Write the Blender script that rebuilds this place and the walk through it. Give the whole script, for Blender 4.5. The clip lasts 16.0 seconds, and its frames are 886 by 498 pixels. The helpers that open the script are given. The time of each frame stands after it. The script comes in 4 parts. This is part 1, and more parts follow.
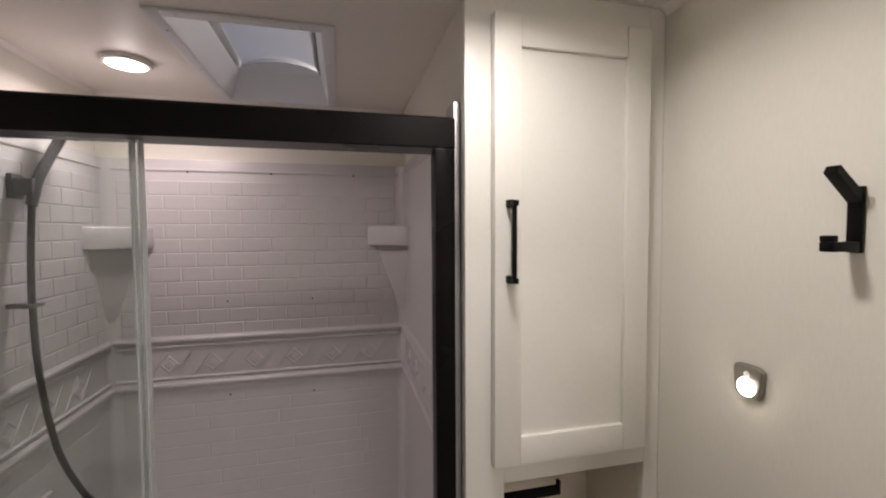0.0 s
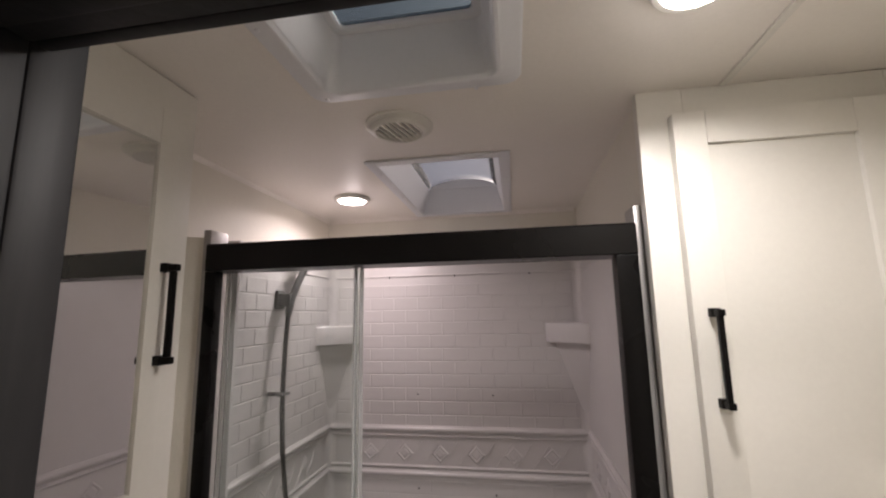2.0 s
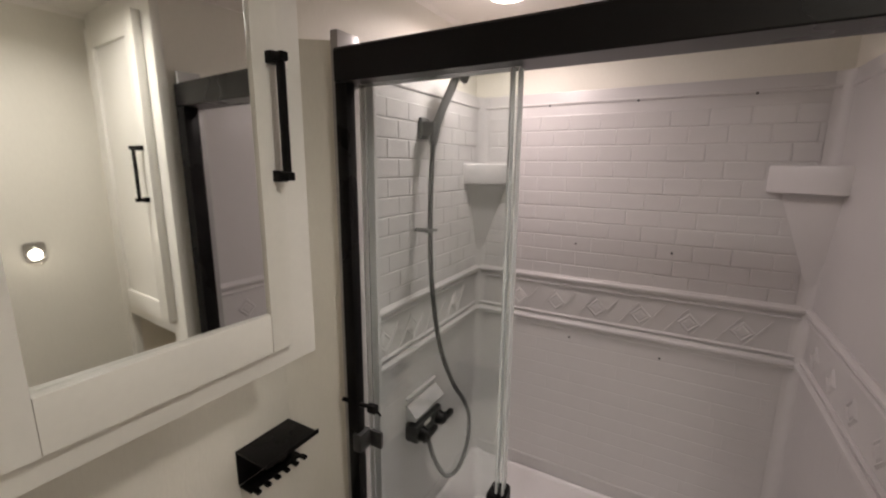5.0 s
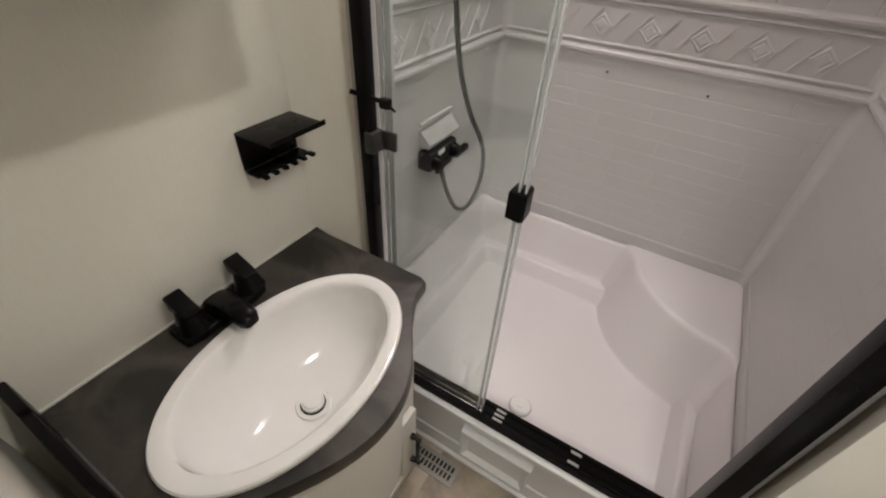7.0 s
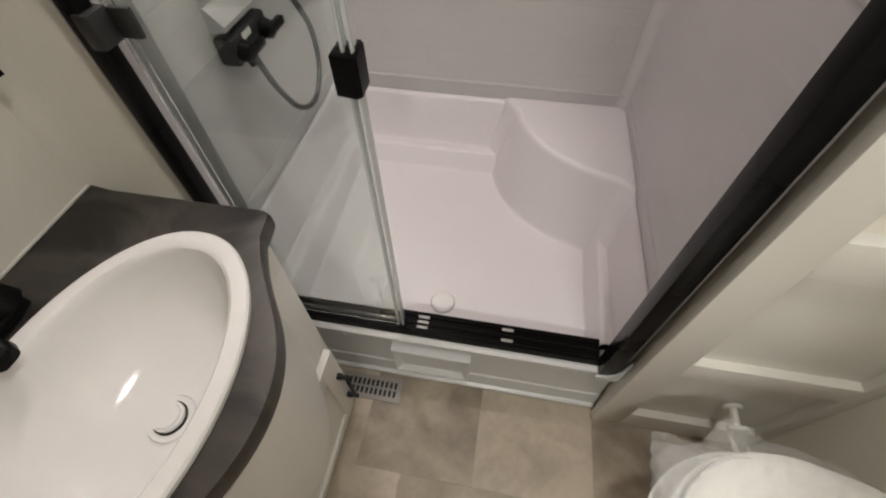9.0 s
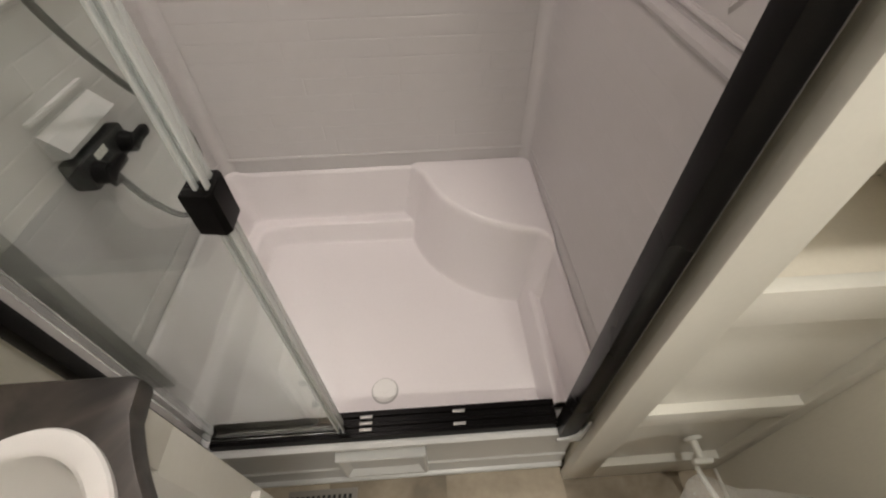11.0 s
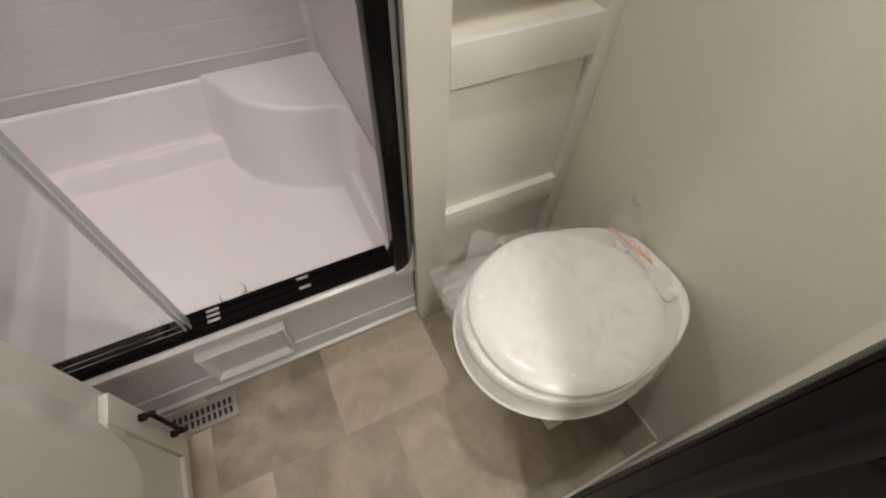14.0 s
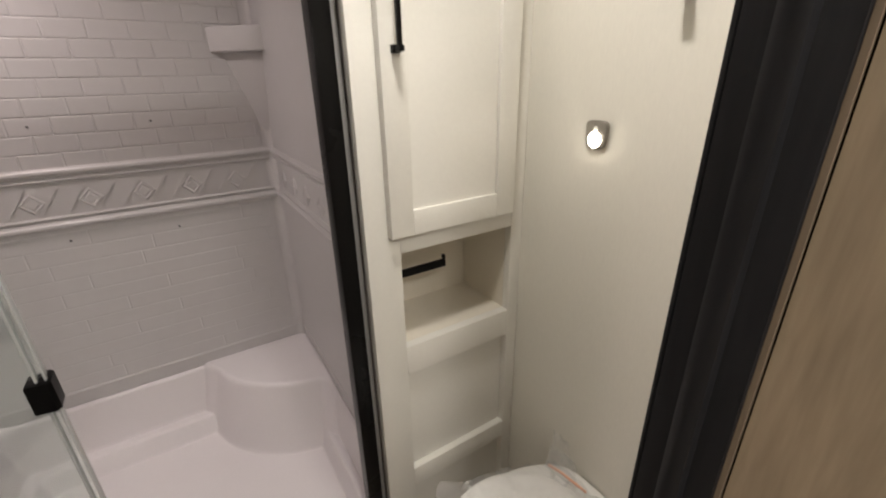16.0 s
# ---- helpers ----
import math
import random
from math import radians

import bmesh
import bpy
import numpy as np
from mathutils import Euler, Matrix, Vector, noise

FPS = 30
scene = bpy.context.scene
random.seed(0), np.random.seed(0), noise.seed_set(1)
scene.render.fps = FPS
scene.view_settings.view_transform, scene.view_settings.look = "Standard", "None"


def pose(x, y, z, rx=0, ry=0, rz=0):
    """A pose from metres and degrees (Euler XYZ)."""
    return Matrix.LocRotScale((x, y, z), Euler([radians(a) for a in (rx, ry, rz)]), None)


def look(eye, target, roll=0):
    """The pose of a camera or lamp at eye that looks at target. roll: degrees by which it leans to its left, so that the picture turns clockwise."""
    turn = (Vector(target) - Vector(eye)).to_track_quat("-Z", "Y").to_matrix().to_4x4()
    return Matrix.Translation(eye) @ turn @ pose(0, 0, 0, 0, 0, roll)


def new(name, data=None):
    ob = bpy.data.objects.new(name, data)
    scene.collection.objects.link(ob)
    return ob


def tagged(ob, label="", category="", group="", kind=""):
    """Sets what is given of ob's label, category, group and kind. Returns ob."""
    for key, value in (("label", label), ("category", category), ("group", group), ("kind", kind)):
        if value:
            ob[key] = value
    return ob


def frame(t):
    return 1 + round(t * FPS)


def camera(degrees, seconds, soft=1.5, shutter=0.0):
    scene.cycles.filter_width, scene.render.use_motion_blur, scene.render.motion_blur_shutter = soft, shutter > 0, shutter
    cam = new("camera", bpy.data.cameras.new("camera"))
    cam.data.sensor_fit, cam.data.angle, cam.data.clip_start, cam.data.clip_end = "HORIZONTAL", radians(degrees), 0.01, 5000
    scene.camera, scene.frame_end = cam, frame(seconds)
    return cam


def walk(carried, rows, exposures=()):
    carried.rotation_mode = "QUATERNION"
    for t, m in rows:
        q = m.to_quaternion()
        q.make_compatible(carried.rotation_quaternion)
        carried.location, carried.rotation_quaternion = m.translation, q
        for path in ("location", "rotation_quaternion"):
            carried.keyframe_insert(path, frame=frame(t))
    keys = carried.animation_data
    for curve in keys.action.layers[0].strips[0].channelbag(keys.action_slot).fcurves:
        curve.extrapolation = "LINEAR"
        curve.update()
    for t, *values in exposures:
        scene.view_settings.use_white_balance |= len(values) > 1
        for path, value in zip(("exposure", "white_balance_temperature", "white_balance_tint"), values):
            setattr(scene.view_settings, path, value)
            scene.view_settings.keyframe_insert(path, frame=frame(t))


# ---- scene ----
cam = camera(93.5, 16.0, soft=2.1, shutter=0.0)
PATH = [
    (0, (0.174, 0.198, 1.521), (0.649, 2.139, 1.43), -0.3),
    (0.5, (0.179, 0.196, 1.544), (0.373, 2.183, 1.664), -0.2),
    (1, (0.174, 0.178, 1.559), (0.208, 2.159, 1.833), -0.3),
    (1.5, (0.164, 0.164, 1.573), (0.035, 2.129, 1.923), -0.5),
    (2, (0.162, 0.175, 1.571), (-0.163, 2.124, 1.881), -1.1),
    (2.5, (0.172, 0.215, 1.559), (-0.335, 2.136, 1.79), -2.3),
    (3, (0.162, 0.245, 1.56), (-0.529, 2.112, 1.754), -3.3),
    (3.2, (0.159, 0.254, 1.568), (-0.58, 2.104, 1.744), -3.5),
    (5.3, (0.065, 0.373, 1.504), (-0.924, 2.026, 0.965), 0.8),
    (5.5, (0.056, 0.377, 1.481), (-0.917, 2.0, 0.833), 1.8),
    (6, (0.039, 0.386, 1.418), (-0.883, 1.924, 0.532), 3.7),
    (6.5, (0.032, 0.385, 1.368), (-0.816, 1.828, 0.273), 4.4),
    (7, (0.036, 0.384, 1.324), (-0.711, 1.73, 0.048), 3.6),
    (7.5, (0.044, 0.397, 1.278), (-0.598, 1.669, -0.125), 2.3),
    (8, (0.05, 0.396, 1.243), (-0.447, 1.618, -0.26), 0.9),
    (8.5, (0.052, 0.419, 1.218), (-0.295, 1.607, -0.353), -0.4),
    (9, (0.048, 0.526, 1.21), (-0.173, 1.699, -0.395), -0.8),
    (9.5, (0.049, 0.636, 1.218), (-0.122, 1.818, -0.386), -2.4),
    (12, (0.121, 0.635, 1.223), (0.388, 2.029, -0.187), -0.3),
    (12.5, (0.153, 0.518, 1.233), (0.508, 1.88, -0.188), -0.4),
    (13, (0.178, 0.458, 1.175), (0.58, 1.683, -0.354), 0.4),
    (13.5, (0.165, 0.412, 1.141), (0.623, 1.531, -0.452), 1.3),
    (14, (0.172, 0.346, 1.133), (0.724, 1.422, -0.46), 1.7),
    (14.5, (0.156, 0.255, 1.203), (0.873, 1.461, -0.222), 1.4),
    (15, (0.123, 0.21, 1.273), (0.954, 1.595, 0.094), 0.8),
    (15.5, (0.107, 0.205, 1.341), (1.003, 1.709, 0.373), 0.2),
    (16, (0.11, 0.182, 1.39), (1.096, 1.745, 0.625), -1.2),
]
EXPOSURES = [(0.0, -0.02, 6440, 14), (1.5, 0.12, 6400, 15), (3.0, 0.30, 6560, 15), (5.5, 0.44, 6550, 10), (7.0, 0.68, 6420, 8), (8.0, 0.82, 6380, 7), (9.5, 0.68, 6400, 7), (12.0, 0.76, 6750, 6), (13.0, 0.74, 6550, 7), (14.0, 0.72, 6500, 9), (15.0, 0.70, 6500, 9), (16.0, 0.50, 6520, 10)]
walk(cam, [(t, look(eye, target, roll)) for t, eye, target, roll in PATH], EXPOSURES)

# ---- light ----
world = bpy.data.worlds.new("world")
scene.world = world
world.use_nodes = True
wn = world.node_tree
sky = wn.nodes.new("ShaderNodeTexSky")
sky.sky_type = "NISHITA"
sky.sun_disc = False
sky.sun_elevation = radians(48)
sky.sun_rotation = radians(45)
sky.air_density, sky.dust_density, sky.ozone_density = 0.5, 8.0, 0.3
pale = wn.nodes.new("ShaderNodeHueSaturation")
pale.inputs["Saturation"].default_value = 0.75
wn.links.new(sky.outputs["Color"], pale.inputs["Color"])
wn.links.new(pale.outputs["Color"], wn.nodes["Background"].inputs["Color"])
wn.nodes["Background"].inputs["Strength"].default_value = 0.068


def lamp(name, place, power, radius, colour, spread=180.0):
    """A disc of light under a ceiling or on a wall, facing down."""
    data = bpy.data.lights.new(name, "AREA")
    data.shape, data.size, data.energy, data.color = "DISK", radius * 2, power, colour
    data.spread = radians(spread)
    ob = new(name, data)
    ob.matrix_world = pose(*place)
    return ob


def bulb(name, place, power, radius, colour):
    """The sideways glow of a domed lens that stands below the ceiling."""
    data = bpy.data.lights.new(name, "POINT")
    data.energy, data.shadow_soft_size, data.color = power, radius, colour
    ob = new(name, data)
    ob.matrix_world = pose(*place)
    return ob


CEIL = 1.947
LAMPS = {"shower": (-0.338, 1.413), "bath": (0.385, 0.636), "passage": (0.17, -0.38)}
lamp("shower_light", (*LAMPS["shower"], CEIL - 0.0150), 2.05, 0.042, (1.0, 0.86, 0.84), 160)
lamp("bath_light", (*LAMPS["bath"], CEIL - 0.016), 2.55, 0.046, (1.0, 0.95, 0.88), 158)
lamp("passage_light", (*LAMPS["passage"], CEIL - 0.016), 7.5, 0.10, (1.0, 0.95, 0.88), 170)
bulb("shower_bulb", (*LAMPS["shower"], CEIL - 0.034), 0.22, 0.022, (1.0, 0.86, 0.84))
bulb("bath_bulb", (*LAMPS["bath"], CEIL - 0.036), 0.14, 0.024, (1.0, 0.95, 0.88))
bulb("night_bulb", (0.775, 0.707, 1.274), 0.05, 0.010, (1.0, 0.90, 0.74))

# ---- materials ----


def material(name, colour, rough=0.5, metal=0.0, vary=0.06, grain=60.0, bump=0.15, blot=4.0, coat=0.0, stretch=(1, 1, 1), spec=0.5, distance=0.002):
    """A surface with variation at two scales: broad blotches and fine grain, in colour, gloss and relief."""
    m = bpy.data.materials.new(name)
    m.use_nodes = True
    n, l = m.node_tree.nodes, m.node_tree.links
    b = n["Principled BSDF"]
    b.inputs["Roughness"].default_value = rough
    b.inputs["Metallic"].default_value = metal
    b.inputs["Specular IOR Level"].default_value = spec
    b.inputs["Coat Weight"].default_value = coat
    b.inputs["Coat Roughness"].default_value = 0.12
    co = n.new("ShaderNodeTexCoord")
    mp = n.new("ShaderNodeMapping")
    mp.inputs["Scale"].default_value = stretch
    l.new(co.outputs["Object"], mp.inputs["Vector"])
    big, fine = n.new("ShaderNodeTexNoise"), n.new("ShaderNodeTexNoise")
    for tex, size, det in ((big, blot, 4.0), (fine, grain, 6.0)):
        tex.inputs["Scale"].default_value = size
        tex.inputs["Detail"].default_value = det
        l.new(mp.outputs["Vector"], tex.inputs["Vector"])
    mix = n.new("ShaderNodeMath")
    mix.operation = "MULTIPLY_ADD"
    mix.inputs[1].default_value = 0.5
    l.new(fine.outputs["Fac"], mix.inputs[0])
    half = n.new("ShaderNodeMath")
    half.operation = "MULTIPLY"
    half.inputs[1].default_value = 0.5
    l.new(big.outputs["Fac"], half.inputs[0])
    l.new(half.outputs[0], mix.inputs[2])
    ramp = n.new("ShaderNodeValToRGB")
    lo, hi = [max(0.0, c * (1 - vary)) for c in colour], [min(1.0, c * (1 + vary)) for c in colour]
    ramp.color_ramp.elements[0].position, ramp.color_ramp.elements[1].position = 0.3, 0.7
    ramp.color_ramp.elements[0].color, ramp.color_ramp.elements[1].color = (*lo, 1), (*hi, 1)
    l.new(mix.outputs[0], ramp.inputs["Fac"])
    l.new(ramp.outputs["Color"], b.inputs["Base Color"])
    rr = n.new("ShaderNodeMapRange")
    rr.inputs["To Min"].default_value, rr.inputs["To Max"].default_value = max(0.02, rough * 0.85), min(1.0, rough * 1.15)
    l.new(big.outputs["Fac"], rr.inputs["Value"])
    l.new(rr.outputs["Result"], b.inputs["Roughness"])
    bp = n.new("ShaderNodeBump")
    bp.inputs["Strength"].default_value = bump
    bp.inputs["Distance"].default_value = distance
    l.new(mix.outputs[0], bp.inputs["Height"])
    l.new(bp.outputs["Normal"], b.inputs["Normal"])
    return m


M_WALL = material("wall_vinyl", (0.76, 0.73, 0.655), 0.55, vary=0.035, grain=260, bump=0.25, stretch=(1, 1, 0.25))
M_CEIL = material("ceiling_vinyl", (0.86, 0.82, 0.77), 0.5, vary=0.03, grain=180, bump=0.12)
M_WHITE = material("white_paint", (0.755, 0.735, 0.685), 0.30, vary=0.025, grain=120, bump=0.08)
M_LINER = material("niche_liner", (0.74, 0.69, 0.60), 0.55, vary=0.04, grain=150, bump=0.12)
# darker than the white plastic itself: the shower's shade is put into this colour
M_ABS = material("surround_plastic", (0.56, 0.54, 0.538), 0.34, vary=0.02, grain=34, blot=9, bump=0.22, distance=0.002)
M_PAN = material("shower_pan_plastic", (0.76, 0.72, 0.73), 0.32, vary=0.02, grain=140, bump=0.08, distance=0.001)
M_APRON = material("apron_plastic", (0.60, 0.60, 0.60), 0.30, vary=0.03, grain=90, bump=0.10)
M_BLACK = material("black_metal", (0.006, 0.0055, 0.0055), 0.28, spec=0.12, vary=0.25, grain=200, bump=0.05)
M_BLACKGLOSS = material("black_anodised", (0.004, 0.0036, 0.0036), 0.32, spec=0.07, vary=0.25, grain=200, bump=0.03)
M_HEADER = material("satin_black_rail", (0.006, 0.0055, 0.0055), 0.28, spec=0.22, vary=0.25, grain=200, bump=0.03)
M_JAMB = material("black_door_trim", (0.016, 0.016, 0.018), 0.42, spec=0.25, vary=0.3, grain=150, bump=0.2, stretch=(1, 1, 0.1))
M_MIXER = material("dark_tap_plastic", (0.03, 0.03, 0.03), 0.35, vary=0.2)
M_GREY = material("grey_rubber", (0.11, 0.11, 0.11), 0.45, vary=0.1)
M_HOSE = material("braided_hose", (0.07, 0.07, 0.07), 0.35, metal=0.5, vary=0.3, grain=500, bump=0.4)
M_SEAL = material("silver_flange", (0.40, 0.39, 0.38), 0.35, metal=0.3, vary=0.06)
M_BASIN = material("white_basin", (0.80, 0.785, 0.77), 0.12, vary=0.015, bump=0.02, coat=0.4)
M_CHROME = material("polished_chrome", (0.75, 0.75, 0.75), 0.12, metal=1.0, vary=0.04, bump=0.02)
M_TOILET = material("white_toilet_plastic", (0.83, 0.82, 0.785), 0.28, vary=0.015, bump=0.03)
M_DARK = material("dark_slot", (0.01, 0.01, 0.01), 0.8, vary=0.2)
M_WOOD = material("brown_wood_panel", (0.36, 0.282, 0.195), 0.5, vary=0.22, grain=30, blot=5, bump=0.12, stretch=(6, 6, 0.6))
M_WOODEDGE = material("pale_wood_edge", (0.24, 0.185, 0.13), 0.5, vary=0.1, grain=60, stretch=(6, 6, 0.6))
M_REG = material("brown_register", (0.26, 0.24, 0.22), 0.45, vary=0.08)
M_BEZEL = material("dull_chrome_bezel", (0.30, 0.28, 0.25), 0.3, metal=0.7, vary=0.06)
M_ORANGE = material("orange_band", (0.75, 0.38, 0.25), 0.5, vary=0.1)


def counter_material():
    """Dark grey stone-look laminate with soft brownish veins."""
    m = material("dark_stone_laminate", (0.030, 0.027, 0.026), 0.46, vary=0.35, grain=38, blot=7, bump=0.05)
    n, l = m.node_tree.nodes, m.node_tree.links
    b = n["Principled BSDF"]
    vein = n.new("ShaderNodeTexNoise")
    vein.inputs["Scale"].default_value, vein.inputs["Detail"].default_value, vein.inputs["Distortion"].default_value = 6.0, 9.0, 1.0
    r = n.new("ShaderNodeValToRGB")
    r.color_ramp.elements.new(0.5)
    for e, p, c in zip(r.color_ramp.elements, (0.40, 0.52, 0.62), ((0.014, 0.012, 0.0105, 1), (0.056, 0.047, 0.040, 1), (0.024, 0.0205, 0.018, 1))):
        e.position, e.color = p, c
    l.new(n["Texture Coordinate"].outputs["Object"], vein.inputs["Vector"])
    l.new(vein.outputs["Fac"], r.inputs["Fac"])
    l.new(r.outputs["Color"], b.inputs["Base Color"])
    return m


def tile_material():
    """Beige and brown slate-look vinyl tile; each tile takes its own tone."""
    m = bpy.data.materials.new("slate_vinyl_tile")
    m.use_nodes = True
    n, l = m.node_tree.nodes, m.node_tree.links
    b = n["Principled BSDF"]
    co = n.new("ShaderNodeTexCoord")
    info = n.new("ShaderNodeObjectInfo")
    shift = n.new("ShaderNodeVectorMath")
    shift.operation = "MULTIPLY_ADD"
    shift.inputs[1].default_value = (7.0, 3.0, 5.0)
    l.new(info.outputs["Random"], shift.inputs[0])
    l.new(co.outputs["Object"], shift.inputs[2])
    a, f = n.new("ShaderNodeTexNoise"), n.new("ShaderNodeTexNoise")
    a.inputs["Scale"].default_value, a.inputs["Detail"].default_value, a.inputs["Distortion"].default_value = 5.5, 6.0, 0.8
    f.inputs["Scale"].default_value, f.inputs["Detail"].default_value = 55.0, 8.0
    l.new(shift.outputs[0], a.inputs["Vector"])
    l.new(shift.outputs[0], f.inputs["Vector"])
    s = n.new("ShaderNodeMath")
    s.operation = "MULTIPLY_ADD"
    s.inputs[1].default_value = 0.22
    l.new(f.outputs["Fac"], s.inputs[0])
    l.new(a.outputs["Fac"], s.inputs[2])
    t = n.new("ShaderNodeMath")
    t.operation = "MULTIPLY_ADD"
    t.inputs[1].default_value = 0.21
    l.new(info.outputs["Random"], t.inputs[0])
    l.new(s.outputs[0], t.inputs[2])
    r = n.new("ShaderNodeValToRGB")
    e = r.color_ramp.elements
    e[0].position, e[0].color = 0.48, (0.20, 0.165, 0.125, 1)
    e[1].position, e[1].color = 0.92, (0.43, 0.365, 0.285, 1)
    k = e.new(0.68)
    k.color = (0.30, 0.25, 0.19, 1)
    l.new(t.outputs[0], r.inputs["Fac"])
    l.new(r.outputs["Color"], b.inputs["Base Color"])
    b.inputs["Roughness"].default_value = 0.48
    bp = n.new("ShaderNodeBump")
    bp.inputs["Strength"].default_value, bp.inputs["Distance"].default_value = 0.3, 0.002
    l.new(s.outputs[0], bp.inputs["Height"])
    l.new(bp.outputs["Normal"], b.inputs["Normal"])
    return m


def glass_material(name, colour, rough=0.0):
    m = bpy.data.materials.new(name)
    m.use_nodes = True
    b = m.node_tree.nodes["Principled BSDF"]
    b.inputs["Base Color"].default_value = (*colour, 1)
    b.inputs["Roughness"].default_value = rough
    b.inputs["Transmission Weight"].default_value = 1.0
    b.inputs["IOR"].default_value = 1.45
    return m


def glow_material(name, colour, strength):
    m = bpy.data.materials.new(name)
    m.use_nodes = True
    b = m.node_tree.nodes["Principled BSDF"]
    b.inputs["Base Color"].default_value = (0.8, 0.8, 0.8, 1)
    b.inputs["Emission Color"].default_value = (*colour, 1)
    b.inputs["Emission Strength"].default_value = strength
    return m


def film_material(thick):
    """Thin crinkled clear film: mostly see-through, with sharp glints."""
    m = bpy.data.materials.new("clear_plastic_film")
    m.use_nodes = True
    n, l = m.node_tree.nodes, m.node_tree.links
    out = n["Material Output"]
    gloss, clear, mix = n.new("ShaderNodeBsdfGlossy"), n.new("ShaderNodeBsdfTransparent"), n.new("ShaderNodeMixShader")
    gloss.inputs["Roughness"].default_value = 0.07
    clear.inputs["Color"].default_value = (0.96, 0.96, 0.96, 1)
    mix.inputs["Fac"].default_value = 0.24
    tex, bp, fold, add = n.new("ShaderNodeTexNoise"), n.new("ShaderNodeBump"), n.new("ShaderNodeTexVoronoi"), n.new("ShaderNodeMath")
    tex.inputs["Scale"].default_value, tex.inputs["Detail"].default_value = 9.0, 5.0
    tex.inputs["Distortion"].default_value = 2.5
    fold.inputs["Scale"].default_value = 22.0
    co, warp = n.new("ShaderNodeTexCoord"), n.new("ShaderNodeMixRGB")
    warp.inputs["Fac"].default_value = 0.12
    l.new(co.outputs["Object"], warp.inputs["Color1"])
    l.new(co.outputs["Object"], tex.inputs["Vector"])
    l.new(tex.outputs["Color"], warp.inputs["Color2"])
    l.new(warp.outputs["Color"], fold.inputs["Vector"])
    add.operation = "ADD"
    l.new(tex.outputs["Fac"], add.inputs[0])
    l.new(fold.outputs["Distance"], add.inputs[1])
    bp.inputs["Strength"].default_value, bp.inputs["Distance"].default_value = 1.0, 0.022
    l.new(add.outputs["Value"], bp.inputs["Height"])
    l.new(bp.outputs["Normal"], gloss.inputs["Normal"])
    haze, both = n.new("ShaderNodeBsdfDiffuse"), n.new("ShaderNodeMixShader")
    haze.inputs["Color"].default_value = (0.85, 0.85, 0.85, 1)
    both.inputs["Fac"].default_value = 0.55
    streak = n.new("ShaderNodeMapRange")
    streak.inputs["From Min"].default_value, streak.inputs["From Max"].default_value = 0.50, 0.72
    streak.inputs["To Min"].default_value, streak.inputs["To Max"].default_value = thick, thick + 0.14
    l.new(tex.outputs["Fac"], streak.inputs["Value"])
    l.new(streak.outputs["Result"], mix.inputs["Fac"])
    l.new(gloss.outputs[0], both.inputs[1])
    l.new(haze.outputs[0], both.inputs[2])
    l.new(clear.outputs[0], mix.inputs[1])
    l.new(both.outputs[0], mix.inputs[2])
    l.new(mix.outputs[0], out.inputs["Surface"])
    return m


M_COUNTER = counter_material()
M_TILE = tile_material()
M_GLASS = glass_material("shower_glass", (0.92, 0.955, 0.94))
M_CLEAR = glass_material("clear_seal", (0.90, 0.92, 0.92), 0.25)
M_CLEAR.node_tree.nodes["Principled BSDF"].inputs["Transmission Weight"].default_value = 0.6
M_FILM, M_FILM2 = film_material(0.24), film_material(0.17)
M_MIRROR = material("mirror_silver", (0.86, 0.87, 0.86), 0.02, metal=1.0, vary=0.0, bump=0.0)
M_LENS = glow_material("lamp_lens", (1.0, 0.86, 0.76), 9.0)
M_LENS2 = glow_material("bath_lamp_lens", (1.0, 0.93, 0.83), 12.0)
M_NIGHT = glow_material("night_light_lens", (1.0, 0.90, 0.74), 9.0)
M_DOME = glass_material("skylight_acrylic", (0.99, 0.99, 1.0), 0.15)
M_SMOKE = glass_material("smoked_acrylic", (0.30, 0.38, 0.40), 0.22)
M_SHAFT = material("white_shaft_plastic", (0.80, 0.81, 0.84), 0.4, vary=0.02, grain=120, bump=0.06)

# ---- building tools ----
ORIGIN = {}


def bm_box(x0, x1, y0, y1, z0, z1, bevel=0.0, segments=2):
    bm = bmesh.new()
    bmesh.ops.create_cube(bm, size=1.0)
    for v in bm.verts:
        v.co = Vector((x0 if v.co.x < 0 else x1, y0 if v.co.y < 0 else y1, z0 if v.co.z < 0 else z1))
    if bevel:
        bmesh.ops.bevel(bm, geom=list(bm.edges), offset=bevel, segments=segments, affect="EDGES", profile=0.6)
    return bm


def bm_cyl(a, b, r0, r1=None, seg=24, bevel=0.0):
    """A round bar from a to b."""
    a, b = Vector(a), Vector(b)
    bm = bmesh.new()
    bmesh.ops.create_cone(bm, cap_ends=True, segments=seg, radius1=r0, radius2=r0 if r1 is None else r1, depth=(b - a).length)
    if bevel:
        rims = [e for e in bm.edges if any(len(f.verts) > 4 for f in e.link_faces)]
        bmesh.ops.bevel(bm, geom=rims, offset=bevel, segments=2, affect="EDGES")
    turn = (b - a).to_track_quat("Z", "Y").to_matrix().to_4x4()
    bmesh.ops.transform(bm, matrix=Matrix.Translation((a + b) / 2) @ turn, verts=bm.verts)
    return bm


def bm_join(*parts):
    out = bmesh.new()
    for p in parts:
        me = bpy.data.meshes.new("tmp")
        p.to_mesh(me)
        p.free()
        out.from_mesh(me)
        bpy.data.meshes.remove(me)
    return out


